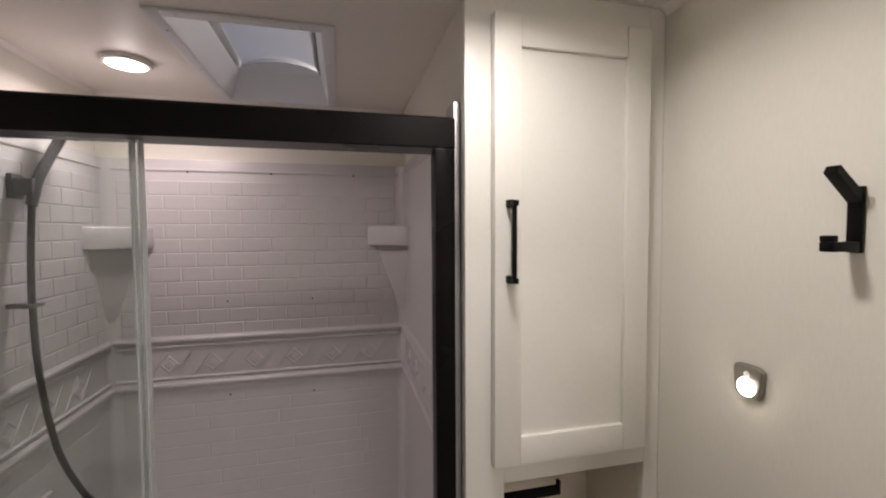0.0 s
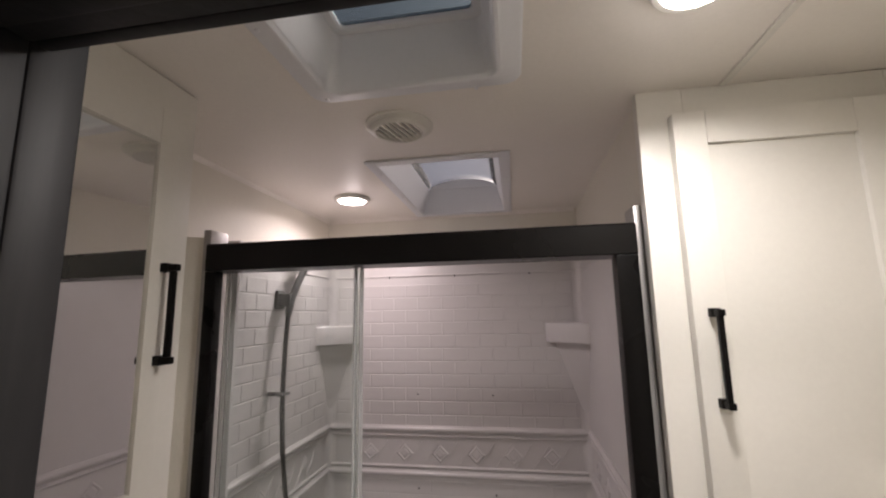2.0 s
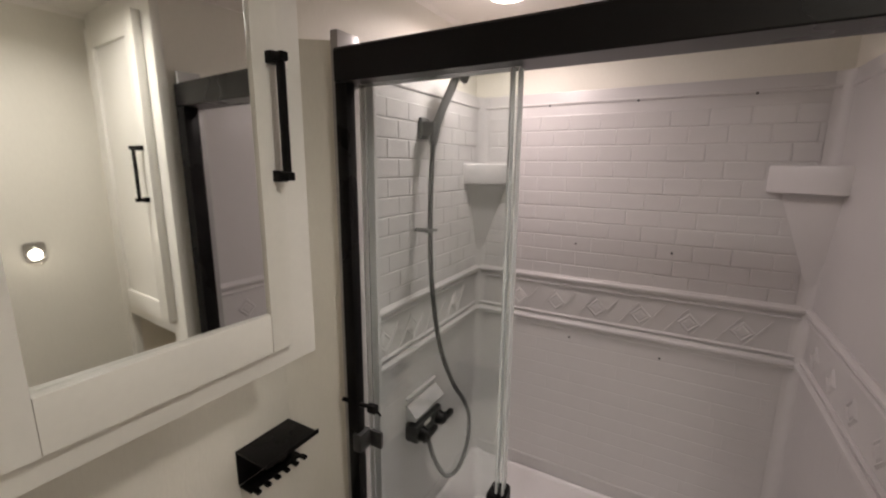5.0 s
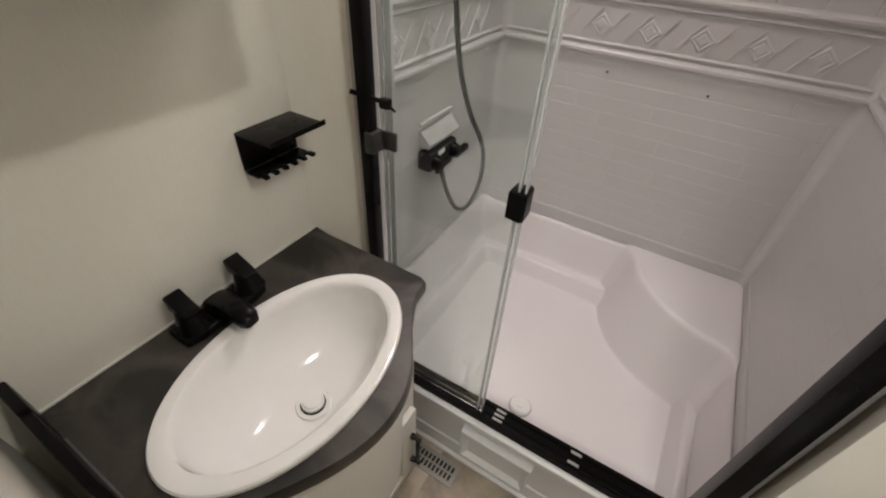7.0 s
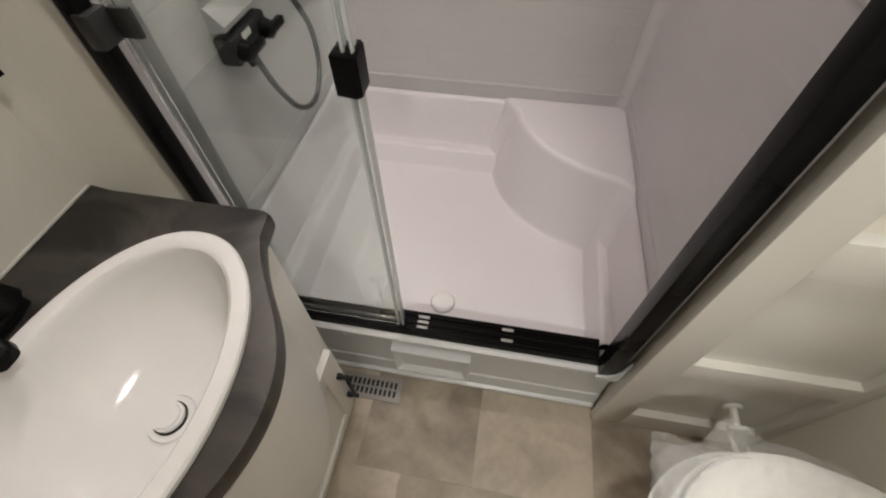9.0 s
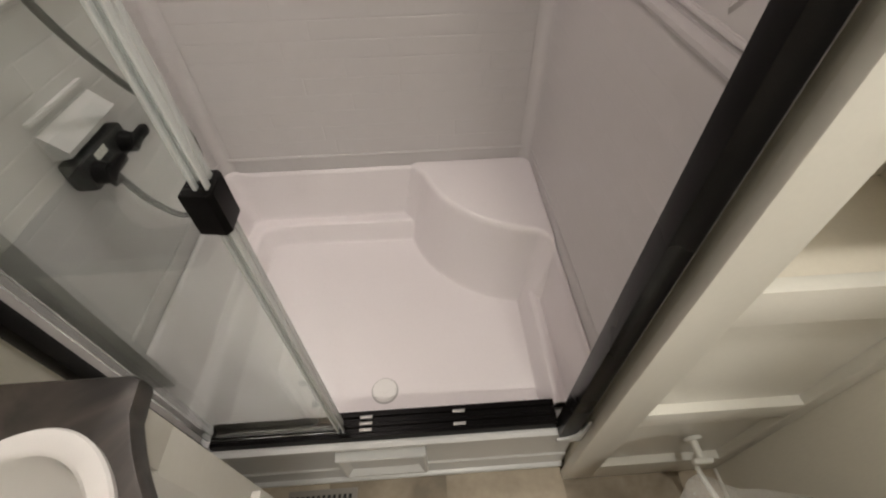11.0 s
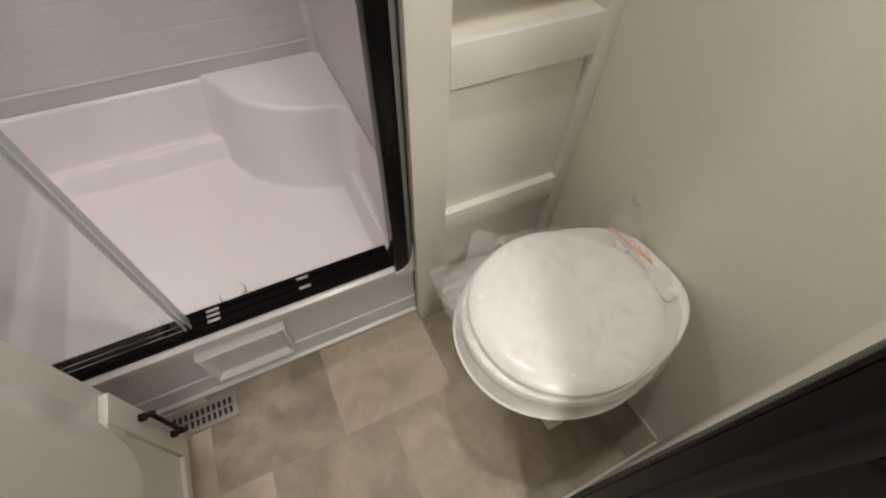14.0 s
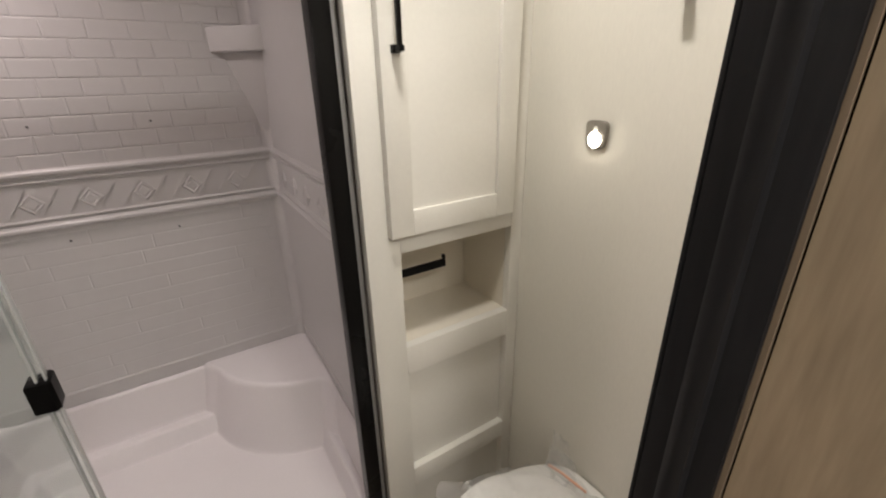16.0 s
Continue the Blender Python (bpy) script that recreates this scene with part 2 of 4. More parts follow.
def bm_prism(points, z0, z1, bevel=0.0, axis="z"):
    """An outline (list of 2D points) pulled from z0 to z1 along an axis."""
    bm = bmesh.new()
    put = {"z": lambda p, h: (p[0], p[1], h), "y": lambda p, h: (p[0], h, p[1]), "x": lambda p, h: (h, p[0], p[1])}[axis]
    low = [bm.verts.new(put(p, z0)) for p in points]
    high = [bm.verts.new(put(p, z1)) for p in points]
    bm.faces.new(low)
    top = bm.faces.new(high)
    k = len(points)
    for i in range(k):
        bm.faces.new((low[i], low[(i + 1) % k], high[(i + 1) % k], high[i]))
    bmesh.ops.recalc_face_normals(bm, faces=bm.faces)
    if bevel:
        rims = [e for f in bm.faces if len(f.verts) == k and k > 4 or f is top for e in f.edges]
        bmesh.ops.bevel(bm, geom=list(set(rims)), offset=bevel, segments=3, affect="EDGES", profile=0.5)
    return bm


def bm_loft(rings, close_ends=True):
    """Rings of equal length joined to one skin."""
    bm = bmesh.new()
    rows = [[bm.verts.new(p) for p in ring] for ring in rings]
    k = len(rows[0])
    for a, b in zip(rows, rows[1:]):
        for i in range(k):
            bm.faces.new((a[i], a[(i + 1) % k], b[(i + 1) % k], b[i]))
    if close_ends:
        bm.faces.new(rows[0])
        bm.faces.new(rows[-1])
    bmesh.ops.recalc_face_normals(bm, faces=bm.faces)
    return bm


def bm_tube(points, radius, seg=12):
    """A tube along a smooth line through the points."""
    pts = [Vector(p) for p in points]
    line = []
    for i in range(len(pts) - 1):
        p0, p1, p2, p3 = pts[max(i - 1, 0)], pts[i], pts[i + 1], pts[min(i + 2, len(pts) - 1)]
        for s in range(10):
            t = s / 10
            line.append(0.5 * ((2 * p1) + (p2 - p0) * t + (2 * p0 - 5 * p1 + 4 * p2 - p3) * t * t + (3 * p1 - p0 - 3 * p2 + p3) * t ** 3))
    line.append(pts[-1])
    rings = []
    up = Vector((0.3, 0.9, 0.1)).normalized()
    for i, p in enumerate(line):
        d = (line[min(i + 1, len(line) - 1)] - line[max(i - 1, 0)]).normalized()
        u = (up - d * up.dot(d)).normalized()
        w = d.cross(u)
        up = u
        rings.append([p + radius * (math.cos(a) * u + math.sin(a) * w) for a in (2 * math.pi * j / seg for j in range(seg))])
    return bm_loft(rings)


def mesh_of(name, bm, mat, smooth=True):
    me = bpy.data.meshes.new(name)
    bm.to_mesh(me)
    bm.free()
    me.materials.append(mat)
    if smooth:
        me.polygons.foreach_set("use_smooth", [True] * len(me.polygons))
        me.set_sharp_from_angle(angle=radians(35))
    return me


def part(name, bm, mat, parent, label="", smooth=True):
    ob = new(name, mesh_of(name, bm, mat, smooth))
    ob.parent = parent
    if parent in ORIGIN:
        ob.matrix_parent_inverse = Matrix.Translation(-ORIGIN[parent])
    if label:
        tagged(ob, label)
    return ob


def thing(name, base, label, category, group="", kind=""):
    ob = new(name)
    ob.empty_display_size = 0.05
    ob.location = base
    ORIGIN[ob] = Vector(base)
    return tagged(ob, label, category, group, kind)


def single(name, bm, mat, label, category="", kind="", smooth=True, group=""):
    return tagged(new(name, mesh_of(name, bm, mat, smooth)), label, category, group, kind)


def setting(name, bm, mat, label, smooth=True):
    return single(name, bm, mat, label, kind="structure", smooth=smooth)


def bar_handle(parent, a, b, out, width=0.011):
    """A square pull bar from a to b that stands off by the vector out, on two posts."""
    a, b, out = Vector(a), Vector(b), Vector(out)
    side = (b - a).normalized()
    w = width / 2
    def block(p, q, s):
        lo = [min(p[i], q[i]) - s[i] for i in range(3)]
        hi = [max(p[i], q[i]) + s[i] for i in range(3)]
        return bm_box(lo[0], hi[0], lo[1], hi[1], lo[2], hi[2], 0.0015)
    posts = [block(e - out * 0.0, e + out, Vector((w, w, w))) for e in (a, b)]
    feet = [block(e, e + out * 0.22, Vector((w * 1.35, w * 1.35, w * 1.35))) for e in (a, b)]
    grip = block(a + out * 0.85 + side * 0.008, b + out * 0.85 - side * 0.008, Vector((w * 0.8, w * 0.8, w * 0.8)))
    return part("handle", bm_join(*posts, *feet, grip), M_BLACK, parent, "matt black square bar handle")


# ---- structure ----
XL, XR, YB, YD = -0.557, 0.795, 1.715, 0.322
SXL, SXR, SYB = -0.53, 0.395, 1.70      # faces of the shower surround
setting("wall_left", bm_box(XL - 0.05, XL, YD, YB + 0.05, 0, CEIL), M_WALL, "cream textured vinyl wall behind the vanity", False)
setting("wall_right", bm_box(XR, XR + 0.05, YD, YB + 0.05, 0, CEIL), M_WALL, "cream textured vinyl wall beside the toilet", False)
setting("wall_back", bm_box(XL, XR, YB, YB + 0.05, 0, CEIL), M_WALL, "cream wall above the shower surround", False)
setting("wall_partition", bm_box(0.3992, 0.413, 0.925, YB, 0, CEIL), M_WALL, "cream partition between shower and linen cabinet", False)

JL, JR, JTOP = -0.062, 0.408, 1.704
Y0 = 0.266
setting("wall_door", bm_join(
    bm_box(XL - 0.05, JL - 0.02, Y0, YD, 0, CEIL),
    bm_box(JR + 0.02, XR + 0.05, Y0, YD, 0, CEIL),
    bm_box(JL - 0.02, JR + 0.02, Y0, YD, JTOP + 0.02, CEIL)), M_WALL, "cream wall with the narrow bathroom doorway", False)


def ceiling():
    """Flat panel with a vent hatch hole and a skylight hole."""
    holes = [(-0.13, 0.155, 0.455, 0.785), (-0.16, 0.14, 1.14, 1.672)]
    xs = sorted({-1.2, 1.2, *[h[0] for h in holes], *[h[1] for h in holes]})
    ys = sorted({-1.3, YB + 0.05, *[h[2] for h in holes], *[h[3] for h in holes]})
    bm = bmesh.new()
    boxes = []
    for a, b in zip(xs, xs[1:]):
        for c, d in zip(ys, ys[1:]):
            mx, my = (a + b) / 2, (c + d) / 2
            if not any(h[0] < mx < h[1] and h[2] < my < h[3] for h in holes):
                boxes.append(bm_box(a, b, c, d, CEIL, CEIL + 0.04))
    bm.free()
    return bm_join(*boxes)


setting("ceiling", ceiling(), M_CEIL, "off-white smooth ceiling panel", False)
setting("floor", bm_box(-1.25, 1.25, -1.35, YB + 0.05, -0.06, -0.004), M_REG, "dark grey grout bed under vinyl tiles", False)
setting("trim_ceiling_seam", bm_box(0.519, 0.531, YD, 0.90, CEIL - 0.004, CEIL, 0.0015), M_WHITE, "white strip over a ceiling joint")
setting("trim_ceiling_edge", bm_join(
    bm_prism([(YB, CEIL), (YB - 0.012, CEIL), (YB, CEIL - 0.012)], XL, 0.392, axis="x"),
    bm_prism([(XR, CEIL), (XR - 0.014, CEIL), (XR, CEIL - 0.014)], YD, 0.8995, axis="y"),
    bm_prism([(XL, CEIL), (XL + 0.010, CEIL), (XL, CEIL - 0.010)], 0.76, YB - 0.012, axis="y")), M_CEIL, "cream cove trim where wall meets ceiling", False)
setting("trim_floor", bm_join(
    bm_box(XR - 0.007, XR, YD + 0.007, 0.899, 0, 0.008, 0.002),
    bm_box(JR + 0.046, XR - 0.0075, YD, YD + 0.007, 0, 0.008, 0.002)), M_WHITE, "white bead where the floor meets the wall")


def doorway():
    d = thing("door_frame", ((JL + JR) / 2, 0.30, 0), "black wooden door frame with stop bead and steel strike plate", "door frame", kind="structure")
    for name, x, s, out in (("jamb", JL, -1, 0.350), ("jamb", JR, 1, 0.327)):
        part(name, bm_box(min(x, x + s * 0.02), max(x, x + s * 0.02), 0.264, 0.3225, 0, JTOP + 0.02, 0.0015), M_JAMB, d)
        bead = bm_prism([(x, 0.283), (x - s * 0.006, 0.285), (x - s * 0.009, 0.290), (x - s * 0.009, 0.297), (x - s * 0.006, 0.302), (x, 0.304)], 0, JTOP)
        part("stop_bead", bead, M_JAMB, d)
        part("casing", bm_box(min(x, x + s * 0.045), max(x, x + s * 0.045), 0.3228, out, 0, JTOP + 0.045, 0.002), M_JAMB, d)
    part("header", bm_box(JL, JR, 0.264, 0.3225, JTOP, JTOP + 0.02, 0.0015), M_JAMB, d)
    part("stop_bead", bm_box(JL + 0.009, JR - 0.009, 0.284, 0.303, JTOP - 0.009, JTOP, 0.002), M_JAMB, d)
    part("casing", bm_box(JL, JR, 0.3228, 0.331, JTOP, JTOP + 0.045, 0.002), M_JAMB, d)
    return d


doorway()

# the passage behind the camera
setting("wall_passage_right", bm_box(0.4135, 0.46, -1.3, 0.2582, 0, CEIL), M_WOOD, "brown wood-grain panel wall of the passage", False)
setting("trim_passage_gap", bm_box(0.4160, 0.46, 0.2582, 0.2598, 0, CEIL), M_DARK, "dark gap beside the door frame", False)
setting("trim_passage_edge", bm_box(0.4115, 0.46, 0.2598, 0.2636, 0, CEIL), M_WOODEDGE, "brown wood strip against the door frame", False)
setting("wall_passage_left", bm_box(-0.95, -0.90, -1.3, 0.266, 0, CEIL), M_WOOD, "brown wood-grain panel wall of the passage", False)
setting("wall_passage_end", bm_box(-0.95, 0.47, -1.35, -1.30, 0, CEIL), M_WOOD, "brown wood-grain panel at the end of the passage", False)


# ---- shower ----
def brick_mesh(w, h, d, name):
    """A flat cushion: wide at the wall and smaller in front; lies in x and z, faces -y."""
    e = 0.0026
    bm = bmesh.new()
    back = [bm.verts.new(p) for p in ((-w / 2, 0, -h / 2), (w / 2, 0, -h / 2), (w / 2, 0, h / 2), (-w / 2, 0, h / 2))]
    mid = [bm.verts.new((v.co.x - math.copysign(e * 0.4, v.co.x), -d * 0.7, v.co.z - math.copysign(e * 0.4, v.co.z))) for v in back]
    top = [bm.verts.new((v.co.x - math.copysign(e, v.co.x), -d, v.co.z - math.copysign(e, v.co.z))) for v in back]
    for a, b in ((back, mid), (mid, top)):
        for i in range(4):
            bm.faces.new((a[i], a[(i + 1) % 4], b[(i + 1) % 4], b[i]))
    bm.faces.new(top)
    bmesh.ops.recalc_face_normals(bm, faces=bm.faces)
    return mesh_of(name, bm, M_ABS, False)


def surround():
    s = thing("shower_surround", ((SXL + SXR) / 2, SYB, 0.44), "white moulded plastic shower surround with brick relief and a diamond border", "shower surround")
    z0, z1 = 0.405, 1.75
    walls = {}
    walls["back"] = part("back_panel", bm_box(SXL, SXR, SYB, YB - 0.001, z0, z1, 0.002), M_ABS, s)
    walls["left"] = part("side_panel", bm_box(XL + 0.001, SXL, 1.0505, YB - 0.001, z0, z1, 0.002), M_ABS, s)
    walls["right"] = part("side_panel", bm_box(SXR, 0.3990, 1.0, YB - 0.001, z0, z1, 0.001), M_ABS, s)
    # added strip over a dark gap, curved so lamps light it like the wall
    arc = [(XL + 0.0008 + 0.0777 * (k / 8) ** 1.7, 0.868 + 0.083 * k / 8) for k in range(9)]
    part("corner_filler", bm_prism(arc + [(-0.4785, 1.0), (XL + 0.0008, 1.0)], 0.0, 1.742), M_WALL, s, "cream strip added to carry the lit wall on to the enclosure")
    part("front_flange", bm_box(XL + 0.001, -0.4605, 1.0405, 1.050, z0, z1, 0.001), M_ABS, s)
    # rounded inner corners
    for cx, sx in ((SXL, 1), (SXR, -1)):
        r = 0.03
        arc = [(cx, SYB)] + [(cx + sx * (r - r * math.sin(a)), SYB - (r - r * math.cos(a))) for a in (math.pi / 2 * i / 6 for i in range(7))]
        part("corner_cove", bm_prism(arc, z0, z1), M_ABS, s)

    def rail(z, h, d, name="moulding"):
        """A moulding of half-round section on three walls."""
        prof = [(0, z - h / 2), (d * 0.6, z - h * 0.40), (d, z - h * 0.12), (d * 0.95, z + h * 0.15), (d * 0.55, z + h * 0.32), (d * 0.45, z + h * 0.5), (0, z + h / 2)]
        a = bm_prism([(SYB - p, q) for p, q in prof], SXL, SXR, axis="x")
        b = bm_prism([(SXL + p, q) for p, q in prof], 1.0505, SYB, axis="y")
        c = bm_prism([(SXR - p, q) for p, q in prof], 1.0, SYB, axis="y")
        part(name, bm_join(a, b, c), M_ABS, s)

    rail(1.172, 0.022, 0.011)
    rail(1.150, 0.010, 0.006)
    rail(1.046, 0.010, 0.006)
    rail(1.024, 0.024, 0.012)
    rail(0.486, 0.012, 0.004)
    rail(1.716, 0.010, 0.004)

    # diamonds of the border
    def diamond_mesh(r, d):
        bm = bmesh.new()
        ring = [bm.verts.new(p) for p in ((-r, 0, 0), (0, 0, -r), (r, 0, 0), (0, 0, r))]
        inner = [bm.verts.new((v.co.x * 0.78, -d, v.co.z * 0.78)) for v in ring]
        core = [bm.verts.new((v.co.x * 0.62, -d * 0.35, v.co.z * 0.62)) for v in ring]
        tip = [bm.verts.new((v.co.x * 0.42, -d * 0.9, v.co.z * 0.42)) for v in ring]
        for a, b in ((ring, inner), (inner, core), (core, tip)):
            for i in range(4):
                bm.faces.new((a[i], a[(i + 1) % 4], b[(i + 1) % 4], b[i]))
        bm.faces.new(tip)
        bmesh.ops.recalc_face_normals(bm, faces=bm.faces)
        return mesh_of("border_diamond", bm, M_ABS, False)

    def strip_mesh(d):
        h = 0.040
        bm = bm_prism([(-0.028 - 0.002, -h), (-0.028 + 0.002, -h), (0.028 + 0.002, h), (0.028 - 0.002, h)], -d, 0, axis="y")
        return mesh_of("border_strip", bm, M_ABS, False)

    dm, sm = diamond_mesh(0.031, 0.0035), strip_mesh(0.0028)
    cache = {}

    def brick_of(kind, w):
        key = (kind, round(w, 3))
        if key not in cache:
            cache[key] = brick_mesh(w - 0.0022, 0.0445, {"up": 0.0013, "low": 0.0006, "faint": 0.0003}[kind], "brick")
        return cache[key]

    def put(me, name, parent, m):
        ob = new(name, me)
        ob.parent = parent
        ob.matrix_basis = m
        return ob

    faces = ((walls["back"], SXR - SXL, lambda u, z: pose(SXL + u, SYB, z)),
             (walls["left"], SYB - 1.06, lambda u, z: pose(SXL, 1.06 + u, z, 0, 0, 90)),
             (walls["right"], SYB - 1.0, lambda u, z: pose(SXR, SYB - u, z, 0, 0, -90)))
    for wall, length, at in faces:
        u = {walls["back"]: 0.16, walls["left"]: 0.09, walls["right"]: 0.11}[wall]
        while u < length - 0.05:
            put(dm, "border_diamond", wall, at(u, 1.090))
            for du in () if wall is walls["right"] else (-0.034, 0.034):
                put(sm, "border_strip", wall, at(u + du, 1.090))
            u += 0.127
        rows = [] if wall is walls["right"] else [("up", 1.521 + 0.0463 * i, i) for i in range(-7, 4)] 
        rows += [("faint" if wall is walls["right"] else "low", 0.516 + 0.0463 * i, i) for i in range(11)]
        for kind, z, i in rows:
            u = 0.068 - 0.0905 + (0.045 if i % 2 else 0.0)
            while u < length - 0.034:
                step = 0.0905 if kind == "up" else random.uniform(0.20, 0.42)
                a, b = max(u, 0.030), min(u + step, length - 0.030)
                if b - a > 0.012:
                    put(brick_of(kind, b - a), "brick", wall, at((a + b) / 2, z) @ pose(0, random.uniform(-0.0005, 0.0002), 0, random.uniform(-0.5, 0.5), random.uniform(-0.4, 0.4), random.uniform(-0.2, 0.2)) if kind == "up" else at((a + b) / 2, z))
                u += step
    # tapered supports under the corner shelves
    for cx, sx in ((SXL, 1), (SXR, -1)):
        w = 0.098
        fb = bmesh.new()
        foot = fb.verts.new((cx, SYB, 1.186))
        top = [fb.verts.new(p) for p in ((cx, SYB, 1.4675), (cx + sx * w, SYB, 1.4675), (cx, SYB - w, 1.4675))]
        for f in ((foot, top[0], top[1]), (foot, top[1], top[2]), (foot, top[2], top[0]), tuple(top)):
            fb.faces.new(f)
        bmesh.ops.recalc_face_normals(fb, faces=fb.faces)
        part("shelf_support", fb, M_ABS, s, "", False)
    # moulded corner shelves with a slanted front
    for cx, sx in ((SXL, 1), (SXR, -1)):
        plan = [(cx, SYB), (cx + sx * 0.128, SYB), (cx + sx * 0.124, SYB - 0.014), (cx + sx * 0.014, SYB - 0.124), (cx, SYB - 0.128)]
        part("corner_shelf", bm_prism(plan, 1.468, 1.536, bevel=0.006), M_ABS, s)
    for x, z in ((-0.193, 1.290), (0.075, 1.288), (-0.193, 0.975), (0.075, 0.965), (-0.05, 1.712), (0.22, 1.712), (-0.30, 1.712)):
        part("screw_cap", bm_cyl((x, SYB + 0.001, z), (x, SYB - 0.004, z), 0.0042, 0.003, 12), M_GREY, s)
    return s


surround()


def pan():
    """One moulded skin: rim, inner ledge, floor with fall to the drain, and the corner seat."""
    p = thing("shower_pan", (0, 0.95, 0), "white moulded shower pan with a curved corner seat", "shower pan")
    nx, ny = 280, 220
    x0, x1, y0, y1 = SXL, SXR, 1.0, SYB
    edge = [Vector(v) for v in ((0.030, 1.75), (0.044, 1.690), (0.080, 1.650), (0.098, 1.583), (0.139, 1.515), (0.206, 1.453), (0.290, 1.410), (0.350, 1.396), (0.378, 1.380), (0.40, 1.33))]
    for _ in range(4):
        cut = [edge[0]]
        for a, b in zip(edge, edge[1:]):
            cut += [a * 0.75 + b * 0.25, a * 0.25 + b * 0.75]
        edge = cut + [edge[-1]]
    edge = np.array([tuple(v) for v in edge])
    gx, gy = np.meshgrid(np.linspace(x0, x1, nx + 1), np.linspace(y0, y1, ny + 1))

    def smooth(a, b, v):
        t = np.clip((v - a) / (b - a), 0.0, 1.0)
        return t * t * (3 - 2 * t)

    def melt(a, b, k):
        """The higher of two heights, with a fillet of about k between them."""
        h = np.maximum(k - np.abs(a - b), 0.0) / k
        return np.maximum(a, b) + h * h * k * 0.25

    far = np.full(gx.shape, 9.0)
    for a, b in zip(edge, edge[1:]):
        ab = b - a
        t = np.clip(((gx - a[0]) * ab[0] + (gy - a[1]) * ab[1]) / (ab @ ab), 0.0, 1.0)
        far = np.minimum(far, np.hypot(gx - a[0] - t * ab[0], gy - a[1] - t * ab[1]))
    inside = (gx > edge[0, 0]) & (gy > np.interp(gx, edge[:, 0], edge[:, 1]))
    away = np.where(inside, -far, far)
    k = 0.018
    d = -k * np.log(np.exp(-(gx - x0) / k) + np.exp(-(x1 - gx) * 1.35 / k) + np.exp(-(y1 - gy) / k))
    base = 0.166 + 0.055 * np.hypot(gx + 0.062, gy - 1.095)
    wall = np.interp(d, [-0.02, 0.000, 0.002, 0.020, 0.028, 0.058, 0.064, 0.069, 0.13], [0.441, 0.441, 0.437, 0.270, 0.2605, 0.2640, 0.2625, 0.252, 0.075])
    wall = melt(wall, base, 0.018)
    face = np.interp(away, [-9, 0.0, 0.003, 0.008, 0.044, 0.12], [0.441, 0.441, 0.4395, 0.430, 0.270, -0.06])
    seat = melt(face, base, 0.030)
    z = np.maximum(melt(wall, seat, 0.016), base)
    z = np.minimum(z, 0.441)
    z = np.maximum(z, base + (0.232 - base) * (1 - smooth(1.018, 1.040, gy)))
    bm = bmesh.new()
    grid = [[bm.verts.new((gx[b, a], gy[b, a], z[b, a])) for a in range(nx + 1)] for b in range(ny + 1)]
    for a, b in zip(grid, grid[1:]):
        for i in range(nx):
            bm.faces.new((a[i], a[i + 1], b[i + 1], b[i]))
    bmesh.ops.smooth_vert(bm, verts=bm.verts, factor=0.5, use_axis_z=True)
    skin = part("basin", bm, M_PAN, p)
    skin.modifiers.new("thickness", "SOLIDIFY").thickness = -0.006
    part("drain_cover", bm_join(bm_cyl((-0.062, 1.095, 0.1770), (-0.062, 1.095, 0.1865), 0.031, bevel=0.003), bm_cyl((-0.062, 1.095, 0.1860), (-0.062, 1.095, 0.1888), 0.012, bevel=0.0015)), M_BASIN, p, "round white drain cover")
    # the grey of this ring paints the shadow round the cover's rim
    part("drain_ring", bm_cyl((-0.062, 1.095, 0.165), (-0.062, 1.095, 0.1785), 0.0365, 0.0345, 32), M_SEAL, p, "grey ring in place of the shadow round the drain cover")
    part("apron", bm_prism([(0.931, 0.004), (0.931, 0.012), (0.934, 0.015), (0.941, 0.017), (0.944, 0.070), (0.948, 0.074), (0.954, 0.200), (0.950, 0.214), (0.940, 0.222), (0.940, 0.234), (0.948, 0.240), (1.0, 0.240), (1.0, 0.004)], -0.54, 0.3925, axis="x"), M_APRON, p, "light grey plastic front apron")
    part("apron_corner", bm_prism([(0.335, 0.226), (0.3915, 0.226), (0.3915, 0.330), (0.386, 0.330), (0.382, 0.290), (0.374, 0.262), (0.360, 0.246), (0.335, 0.240)], 0.926, 0.9315, axis="y"), M_APRON, p)
    def oblong(inset, y):
        return [(-0.172 + inset, y, 0.050 + inset), (0.039 - inset, y, 0.050 + inset), (0.039 - inset, y, 0.188 - inset), (-0.172 + inset, y, 0.188 - inset)]
    rim = part("access_panel", bm_loft([oblong(0, 0.956), oblong(0.001, 0.931), oblong(0.003, 0.9285), oblong(0.008, 0.9285), oblong(0.010, 0.930), oblong(0.022, 0.943), oblong(0.024, 0.943)]), M_APRON, p, "raised grey plastic access panel", False)
    for x in (-0.30, 0.13, 0.30):
        part("screw", bm_cyl((x, 0.956, 0.19), (x, 0.950, 0.19), 0.004, 0.003, 10), M_APRON, p)
    return p


pan()


